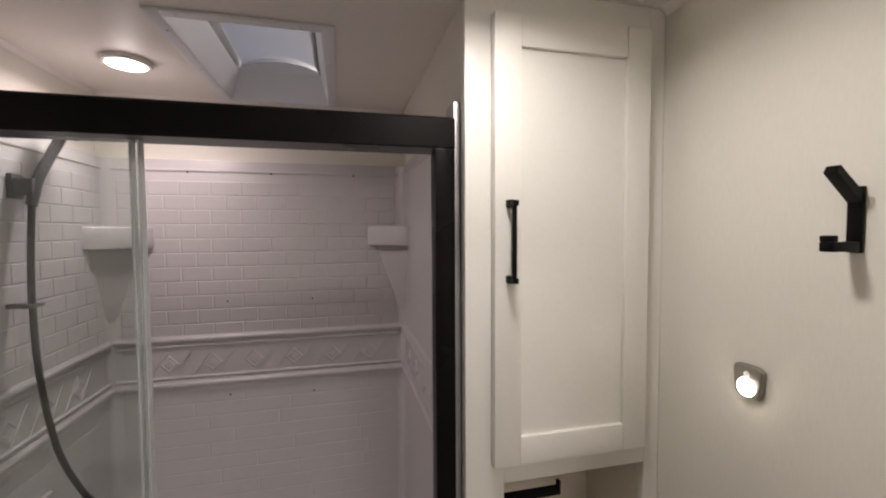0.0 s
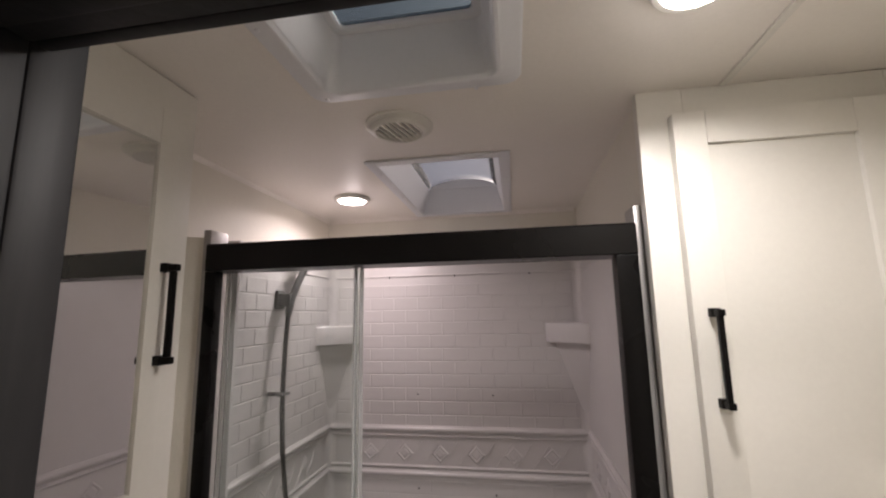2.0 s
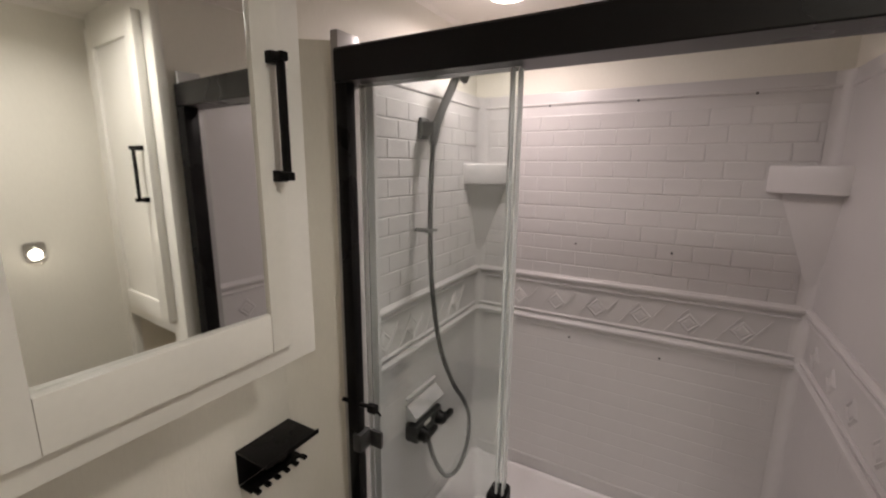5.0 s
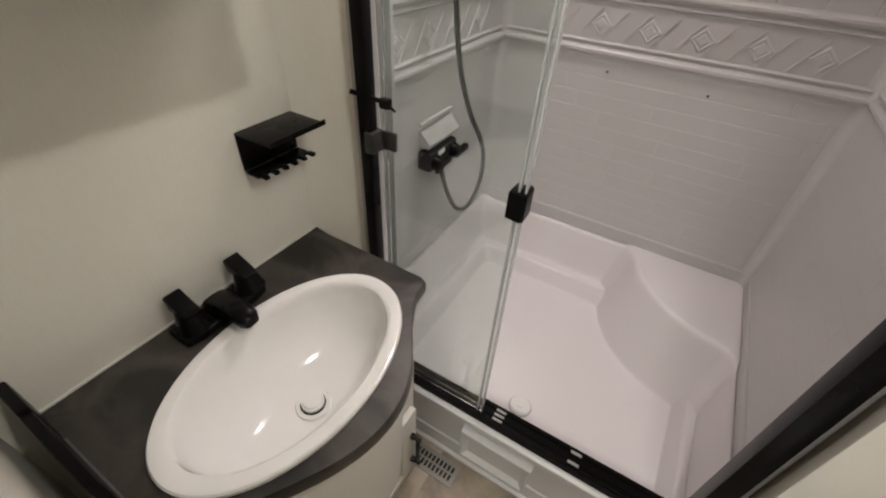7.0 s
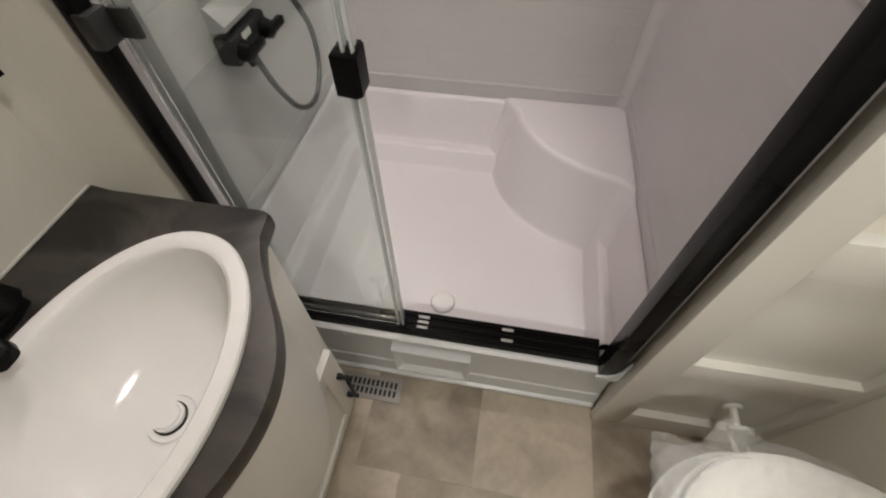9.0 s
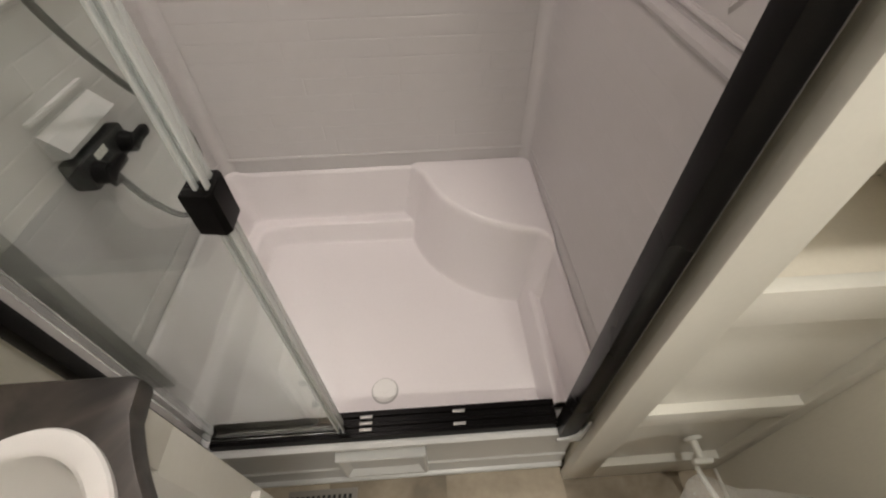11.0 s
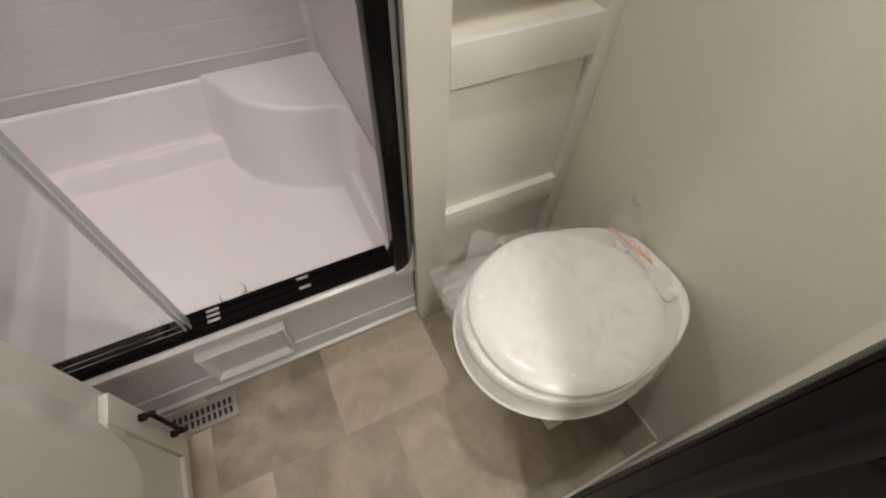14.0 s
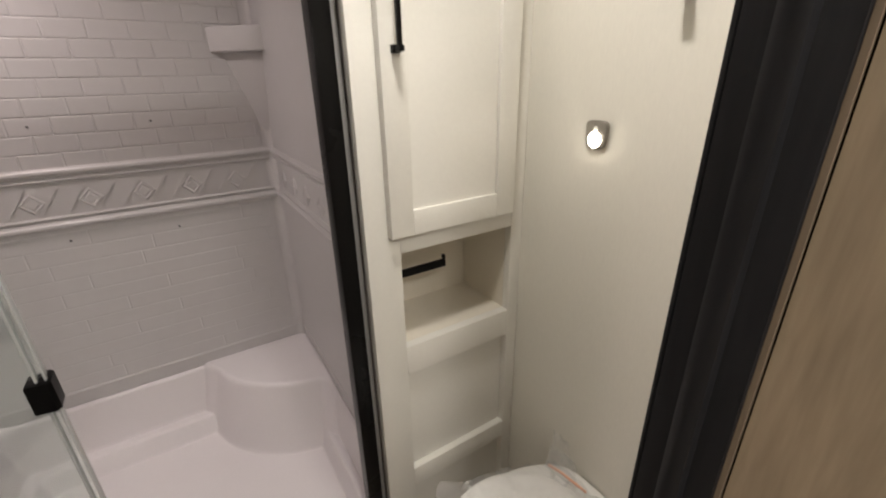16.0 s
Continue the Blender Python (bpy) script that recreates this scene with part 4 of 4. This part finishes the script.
# ---- toilet ----
def toilet():
    t = thing("toilet", (0.58, 0.585, 0), "white camper toilet with its lid closed and still wrapped in film", "toilet")
    cy = 0.585
    n = 64
    def egg(front, back, half, z, sq=2.6, taper=0.22):
        mid = 0.555
        pts = []
        for i in range(n):
            a = 2 * math.pi * i / n
            c, s = math.cos(a), math.sin(a)
            lx = (back - mid) if c > 0 else (mid - front)
            e = sq if c > 0 else 2.1
            fx = math.copysign(abs(c) ** (2 / e), c)
            pts.append((mid + lx * fx, cy + half * math.copysign(abs(s) ** (2 / e), s) * (1 - taper * max(0.0, fx) ** 1.4), z))
        return pts
    part("bowl", bm_loft([egg(0.535, 0.77, 0.062, 0.002), egg(0.535, 0.77, 0.062, 0.03), egg(0.54, 0.76, 0.055, 0.10), egg(0.53, 0.76, 0.06, 0.22), egg(0.46, 0.77, 0.10, 0.33), egg(0.375, 0.78, 0.152, 0.392), egg(0.352, 0.785, 0.171, 0.402), egg(0.343, 0.79, 0.178, 0.404), egg(0.342, 0.79, 0.179, 0.407), egg(0.346, 0.79, 0.176, 0.410), egg(0.352, 0.786, 0.170, 0.432), egg(0.356, 0.785, 0.166, 0.440)]), M_TOILET, t)
    part("seat", bm_loft([egg(0.358, 0.788, 0.166, 0.4405, 3.4), egg(0.354, 0.791, 0.170, 0.446, 3.4), egg(0.354, 0.791, 0.170, 0.456, 3.4), egg(0.358, 0.788, 0.167, 0.462, 3.4), egg(0.366, 0.780, 0.160, 0.4645, 3.4)]), M_TOILET, t)
    lid = [egg(0.374, 0.722, 0.160, 0.465, 2.2, 0.1), egg(0.368, 0.728, 0.165, 0.470, 2.2, 0.1), egg(0.370, 0.726, 0.164, 0.478, 2.2, 0.1), egg(0.380, 0.716, 0.153, 0.485, 2.2, 0.1), egg(0.398, 0.698, 0.138, 0.488, 2.2, 0.1), egg(0.47, 0.64, 0.075, 0.489, 2.0, 0)]
    part("lid", bm_loft(lid), M_TOILET, t)
    for y in (cy - 0.062, cy + 0.062):
        part("hinge", bm_join(bm_box(0.722, 0.752, y - 0.014, y + 0.014, 0.4645, 0.474, 0.004, 3), bm_cyl((0.731, y - 0.017, 0.471), (0.731, y + 0.017, 0.471), 0.006, bevel=0.002)), M_TOILET, t)
    part("pedal", bm_join(bm_box(0.525, 0.570, 0.458, 0.500, 0.080, 0.104, 0.009, 3), bm_box(0.550, 0.580, 0.495, 0.555, 0.080, 0.098, 0.004)), M_TOILET, t, "white foot pedal")
    return t


toilet()


def wrap():
    """Loose clear film over the lid, gathered in two peaks."""
    cy = 0.585
    bm = bmesh.new()
    n, k = 72, 12
    rows = []
    for j in range(k + 1):
        s = j / k
        row = []
        for i in range(n):
            a = 2 * math.pi * i / n
            c, sn = math.cos(a), math.sin(a)
            rx = (0.215 if c > 0 else 0.205) * (s * 1.0)
            ry = 0.180 * s
            p = Vector((0.555 + rx * c, cy + ry * sn, 0.494))
            p.z -= 0.024 * max(0.0, s - 0.85) / 0.15
            f = noise.noise(Vector((c * 3 * s, sn * 3 * s, 0.3)) * 2.2)
            p.z += 0.007 * f * (0.4 + s) + 0.006 * noise.noise(Vector((c * 7 * s, sn * 11 * s, 2.1)))
            p.x += 0.008 * f * s
            out = max(0.0, math.cos(a - radians(140))) ** 40 * s ** 3
            p += Vector((-0.030, 0.030, -0.010)) * out
            tip = max(0.0, math.cos(a - radians(112))) ** 60 * s ** 3
            p += Vector((-0.012, 0.035, 0.030)) * tip
            up = max(0.0, math.cos(a - radians(28))) ** 60 * s ** 3
            p += Vector((0.00, 0.012, 0.020)) * up
            row.append(bm.verts.new(p))
        rows.append(row)
    for a, b in zip(rows[1:], rows[2:]):
        for i in range(n):
            bm.faces.new((a[i], a[(i + 1) % n], b[(i + 1) % n], b[i]))
    cap = bm.verts.new((0.555, cy, 0.495))
    for v in rows[0]:
        bm.verts.remove(v)
    for i in range(n):
        bm.faces.new((cap, rows[1][i], rows[1][(i + 1) % n]))
    w = thing("plastic_wrap", (0.555, cy, 0.49), "crinkled clear plastic film wrapped over the toilet lid", "plastic film")
    part("cover", bm, M_FILM, w).visible_shadow = False
    def flap(corners, ruffle, seed):
        a, b, c, e = (Vector(v) for v in corners)
        fm = bmesh.new()
        m = 18
        net = []
        for i in range(m + 1):
            line = []
            for j in range(m + 1):
                u, v = i / m, j / m
                q = (a * (1 - u) + b * u) * (1 - v) + (e * (1 - u) + c * u) * v
                q += Vector((noise.noise(Vector((u * 4, v * 3, seed))), noise.noise(Vector((u * 4, v * 3, seed + 5))), 1.6 * noise.noise(Vector((u * 5, v * 4, seed + 9))))) * ruffle * (0.25 + v)
                line.append(fm.verts.new(q))
            net.append(line)
        for p0, p1 in zip(net, net[1:]):
            for j in range(m):
                fm.faces.new((p0[j], p1[j], p1[j + 1], p0[j + 1]))
        part("gathered_corner", fm, M_FILM2, w).visible_shadow = False
    flap(((0.500, 0.735, 0.484), (0.376, 0.620, 0.480), (0.350, 0.672, 0.468), (0.352, 0.752, 0.474)), 0.007, 1.0)
    flap(((0.470, 0.730, 0.478), (0.362, 0.590, 0.474), (0.346, 0.640, 0.452), (0.356, 0.742, 0.462)), 0.009, 2.0)
    flap(((0.722, 0.690, 0.482), (0.772, 0.632, 0.482), (0.783, 0.690, 0.530), (0.768, 0.712, 0.556)), 0.010, 4.0)
    flap(((0.735, 0.600, 0.482), (0.716, 0.690, 0.486), (0.750, 0.700, 0.525), (0.778, 0.650, 0.500)), 0.008, 7.0)
    return w


wrap()
single("orange_band", bm_tube([(0.722, 0.682, 0.494), (0.728, 0.65, 0.4975), (0.734, 0.615, 0.496), (0.738, 0.580, 0.4955)], 0.0030, 6), M_ORANGE, "thin orange band across the wrapped toilet lid", "band")



def supply_valve():
    v = thing("supply_valve", (0.641, 0.899, 0.228), "white plastic water shut-off valve on the cabinet panel", "valve")
    part("escutcheon", bm_cyl((0.641, 0.915, 0.228), (0.641, 0.908, 0.228), 0.022, 0.018, 24, 0.002), M_TOILET, v)
    part("stem", bm_cyl((0.641, 0.908, 0.228), (0.641, 0.872, 0.228), 0.008, 0.008, 16), M_TOILET, v)
    part("valve_handle", bm_box(0.619, 0.663, 0.860, 0.872, 0.219, 0.237, 0.005, 3), M_TOILET, v)
    part("supply_hose", bm_tube([(0.641, 0.886, 0.224), (0.645, 0.870, 0.19), (0.665, 0.82, 0.17), (0.680, 0.75, 0.19), (0.690, 0.68, 0.24)], 0.006), M_TOILET, v)
    return v


supply_valve()

# ---- small things on the walls ----
def coat_hook():
    h = thing("coat_hook", (XR, 0.585, 1.54), "matt black double coat hook on the wall", "coat hook")
    x = XR
    part("plate", bm_box(x - 0.006, x - 0.0005, 0.569, 0.586, 1.490, 1.572, 0.0015), M_BLACK, h)
    part("upper_hook", bm_prism([(x - 0.006, 1.552), (x - 0.006, 1.566), (x - 0.043, 1.596), (x - 0.048, 1.588)], 0.570, 0.586, bevel=0.001, axis="y"), M_BLACK, h)
    part("lower_hook", bm_join(bm_box(x - 0.050, x - 0.006, 0.570, 0.586, 1.492, 1.504, 0.0015), bm_box(x - 0.050, x - 0.042, 0.570, 0.586, 1.504, 1.512, 0.0015)), M_BLACK, h)
    return h


def night_light():
    n = thing("night_light", (XR, 0.707, 1.283), "small lit wall night light with chrome bezel", "night light")
    x = XR
    def shield(w, t, b, n=28):
        ring = []
        for k in range(n):
            a = 2 * math.pi * k / n
            c, q = (math.copysign(abs(f(a)) ** 0.45, f(a)) for f in (math.cos, math.sin))
            ring.append((0.707 + w * c * (0.90 + 0.10 * q), (t + b) / 2 + (t - b) / 2 * q))
        return ring
    part("bezel", bm_prism(shield(0.026, 1.309, 1.257), x - 0.010, x - 0.0005, bevel=0.003, axis="x"), M_BEZEL, n)
    part("lens", bm_cyl((x - 0.0105, 0.707, 1.274), (x - 0.0150, 0.707, 1.274), 0.0155, 0.012, 28, 0.001), M_NIGHT, n, "glowing warm white lens")
    part("sensor", bm_cyl((x - 0.0102, 0.707, 1.294), (x - 0.0125, 0.707, 1.294), 0.005, 0.004, 16), M_WHITE, n)
    return n


coat_hook()
night_light()


# ---- ceiling fittings ----
def ceiling_lamp(place, r, lens):
    c = thing("ceiling_light", (*place, CEIL), "round flush white ceiling light, switched on", "ceiling light", "ceiling lights")
    n = 48
    ring = bm_loft([[(place[0] + q * math.cos(2 * math.pi * i / n), place[1] + q * math.sin(2 * math.pi * i / n), z) for i in range(n)] for q, z in ((r, CEIL - 0.0005), (r, CEIL - 0.006), (r * 0.93, CEIL - 0.011), (r * 0.80, CEIL - 0.012), (r * 0.78, CEIL - 0.007), (r * 0.78, CEIL - 0.0005))], False)
    part("trim_ring", ring, M_WHITE, c)
    part("lens", bm_cyl((*place, CEIL - 0.001), (*place, CEIL - 0.0132), r * 0.775, r * 0.72, 48), lens, c, "glowing diffuser")
    return c


ceiling_lamp(LAMPS["shower"], 0.056, M_LENS)
ceiling_lamp(LAMPS["bath"], 0.054, M_LENS2)
ceiling_lamp(LAMPS["passage"], 0.125, M_LENS2)


def round_vent():
    v = thing("round_vent", (-0.049, 0.938, CEIL), "round white ceiling vent with slanted louvres", "ceiling vent")
    cx, cy, n = -0.049, 0.938, 48
    prof = ((0.067, CEIL - 0.0005), (0.067, CEIL - 0.005), (0.060, CEIL - 0.009), (0.056, CEIL - 0.010), (0.054, CEIL - 0.014), (0.049, CEIL - 0.0165), (0.0455, CEIL - 0.0155), (0.044, CEIL - 0.008))
    part("body", bm_loft([[(cx + q * math.cos(2 * math.pi * i / n), cy + q * math.sin(2 * math.pi * i / n), z) for i in range(n)] for q, z in prof], False), M_WHITE, v)
    part("backing", bm_cyl((cx, cy, CEIL - 0.002), (cx, cy, CEIL - 0.006), 0.0445, 0.0445, 32), M_DARK, v)
    for k in range(8):
        off = -0.0392 + k * 0.0112
        hl = math.sqrt(max(0.0, 0.0445 ** 2 - off ** 2))
        slat = bm_box(-hl, hl, -0.0028, 0.0028, -0.0022, 0.0022)
        bmesh.ops.transform(slat, matrix=pose(cx, cy, CEIL - 0.0115, 0, 0, 75) @ pose(0, off, 0, 20), verts=slat.verts)
        part("louvre", slat, M_WHITE, v, "", False)
    return v


round_vent()


def frame_ring(x0, x1, y0, y1, w, z0, z1, bevel=0.003):
    return bm_join(bm_box(x0 - w, x0, y0 - w, y1 + w, z0, z1, bevel), bm_box(x1, x1 + w, y0 - w, y1 + w, z0, z1, bevel), bm_box(x0, x1, y0 - w, y0, z0, z1, bevel), bm_box(x0, x1, y1, y1 + w, z0, z1, bevel))


def rounded(x0, x1, y0, y1, r, z, n=6):
    """A rectangle with rounded corners, as a ring of points."""
    ring = []
    for cx, cy, a0 in ((x1 - r, y1 - r, 0), (x0 + r, y1 - r, 90), (x0 + r, y0 + r, 180), (x1 - r, y0 + r, 270)):
        for k in range(n + 1):
            a = radians(a0 + 90 * k / n)
            ring.append((cx + r * math.cos(a), cy + r * math.sin(a), z))
    return ring


def roof_hatch():
    h = thing("roof_vent", (0.0, 0.62, CEIL), "white plastic roof vent with a closed smoked lid", "roof vent")
    x0, x1, y0, y1 = -0.13, 0.155, 0.455, 0.785
    def ring(k, z, r):
        return rounded(x0 + k, x1 - k, y0 + k, y1 - k, r, CEIL + z)
    part("trim_frame", bm_loft([ring(-0.034, -0.0005, 0.030), ring(-0.034, -0.004, 0.030), ring(-0.030, -0.006, 0.028), ring(-0.008, -0.007, 0.026), ring(-0.003, -0.011, 0.024), ring(0.002, -0.011, 0.022), ring(0.005, -0.006, 0.020), ring(0.006, 0.0, 0.020)], False), M_SHAFT, h, "white trim frame with a raised lip")
    part("shaft", bm_loft([ring(0.0062, -0.004, 0.020), ring(0.022, 0.082, 0.014)], False), M_SHAFT, h)
    part("lid_frame", bm_loft([ring(0.0225, 0.080, 0.014), ring(0.034, 0.080, 0.010), ring(0.036, 0.083, 0.010), ring(0.036, 0.094, 0.010), ring(0.020, 0.094, 0.014), ring(0.0225, 0.080, 0.014)], False), M_SHAFT, h)
    lid = part("lid", bm_box(x0 + 0.037, x1 - 0.037, y0 + 0.037, y1 - 0.037, 0.086 + CEIL, 0.090 + CEIL), M_SMOKE, h, "dark smoked acrylic lid", False)
    lid.visible_shadow = False
    part("crank_arm", bm_join(bm_box(x0 + 0.05, x1 - 0.05, 0.612, 0.624, CEIL + 0.070, CEIL + 0.0855, 0.003), bm_cyl((0.012, 0.618, CEIL + 0.072), (0.012, 0.618, CEIL + 0.050), 0.014, 0.011, 20, 0.002)), M_MIXER, h, "black opening arm with a knob")
    for x, y in ((-0.14, 0.803), (0.116, 0.816), (-0.152, 0.62), (0.176, 0.62), (-0.10, 0.437), (0.12, 0.437)):
        part("screw", bm_cyl((x, y, CEIL - 0.004), (x, y, CEIL - 0.0085), 0.0042, 0.003, 12), M_SHAFT, h)
    return h


def skylight():
    s = thing("skylight", (-0.01, 1.4, CEIL), "white framed skylight shaft with a curved acrylic dome", "skylight")
    x0, x1, y0, y1 = -0.16, 0.14, 1.14, 1.672
    part("trim_frame", frame_ring(x0, x1, y0, y1, 0.028, CEIL - 0.006, CEIL - 0.0005, 0.002), M_SHAFT, s)
    a0, a1, b0, b1, top = x0 + 0.028, x1 - 0.022, y0 + 0.006, y1 - 0.016, CEIL + 0.084
    low = [(x0 + 0.0005, y0 + 0.0005), (x1 - 0.0005, y0 + 0.0005), (x1 - 0.0005, y1 - 0.0005), (x0 + 0.0005, y1 - 0.0005)]
    high = [(a0, b0), (a1, b0), (a1, b1), (a0, b1)]
    part("shaft", bm_loft([[(*p, CEIL - 0.004) for p in low], [(*p, top) for p in high]], False), M_SHAFT, s, "", False)
    def crown(k):
        return math.sin(math.pi * k) ** 0.55
    for ya in (b0, b1 - 0.005):
        arch = [(a0, top + 0.0002), (a1, top + 0.0002)] + [(a1 - (a1 - a0) * k / 16, top + 0.0002 + 0.032 * crown(k / 16)) for k in range(1, 16)]
        part("dome_end", bm_prism(arch, ya, ya + 0.005, axis="y"), M_SHAFT, s, "", False)
    n = 14
    bm = bmesh.new()
    vs = []
    for i in range(n + 1):
        t = i / n
        vs.append([bm.verts.new((a0 + (a1 - a0) * j / 16, b0 + (b1 - b0) * t, top + 0.0025 + (0.034 + 0.025 * math.sin(math.pi * t)) * crown(j / 16))) for j in range(17)])
    for a, b in zip(vs, vs[1:]):
        for j in range(16):
            bm.faces.new((a[j], a[j + 1], b[j + 1], b[j]))
    d = part("dome", bm, M_DOME, s, "milky acrylic dome")
    d.modifiers.new("thickness", "SOLIDIFY").thickness = 0.003
    d.visible_shadow = False
    for x, y in ((x0 - 0.012, 1.20), (x0 - 0.014, 1.42), (x0 - 0.012, 1.58), (x1 + 0.014, 1.30), (x0 + 0.03, 1.126), (x1 - 0.04, 1.126)):
        part("screw", bm_cyl((x, y, CEIL - 0.005), (x, y, CEIL - 0.0085), 0.004, 0.003, 12), M_SHAFT, s)
    return s


roof_hatch()
skylight()
# rooftop above, seen only by daylight through the dome
setting("roof", bm_join(bm_box(-1.3, -0.19, -1.4, YB + 0.1, CEIL + 0.041, CEIL + 0.06), bm_box(0.17, 1.3, -1.4, YB + 0.1, CEIL + 0.041, CEIL + 0.06), bm_box(-0.19, 0.17, -1.4, 0.44, CEIL + 0.041, CEIL + 0.06), bm_box(-0.19, 0.17, 0.80, 1.11, CEIL + 0.041, CEIL + 0.06)), M_CEIL, "white camper roof skin", False)


# ---- floor fittings ----
def register():
    r = thing("floor_register", (-0.235, 0.885, 0), "brown grey plastic floor register with two rows of slots", "floor vent")
    part("plate", bm_box(-0.325, -0.148, 0.848, 0.918, 0.0005, 0.005, 0.0018), M_REG, r)
    for j in range(2):
        for i in range(12):
            x = -0.318 + i * 0.0135
            part("slot", bm_box(x, x + 0.0075, 0.862 + j * 0.024, 0.880 + j * 0.024, 0.0051, 0.0056), M_DARK, r, "", False)
    return r


register()


# ---- strike plate on the passage side ----
def strike():
    s = thing("strike_plate", (0.43, 0.25, 0.95), "black steel strike plate with two screw tabs", "strike plate")
    part("plate", bm_box(0.4055, 0.4078, 0.2645, 0.283, 0.890, 1.000, 0.0006), M_JAMB, s)
    for z in (0.922, 0.980):
        t = part("tab", bm_box(0.4095, 0.4113, 0.2475, 0.2613, z - 0.011, z + 0.011, 0.0006), M_BLACK, s)
        part("screw", bm_cyl((0.4097, 0.2525, z), (0.4087, 0.2525, z), 0.003, 0.003, 12), M_CHROME, t)
    return s


strike()

# ---- floor tiles ----
floor_ob = bpy.data.objects["floor"]


def lay_tiles():
    pitch, gap = 0.305, 0.0003
    bm = bm_box(-pitch / 2 + gap / 2, pitch / 2 - gap / 2, -pitch / 2 + gap / 2, pitch / 2 - gap / 2, -0.004, 0.0, 0.0)
    me = mesh_of("tile", bm, M_TILE, False)
    for j in range(-6, 2):
        for i in range(-5, 5):
            x = 0.083 + pitch * (i + 0.5) + (0.0 if j % 2 else 0.12)
            y = 0.680 + pitch * (j - 0.5)
            if j == 1:
                x = 0.083 + pitch * (i + 0.5)
            if -1.2 < x < 1.1 and y < 1.0:
                ob = new("tile", me)
                ob.parent = floor_ob
                ob.location = (x, y, 0)


lay_tiles()
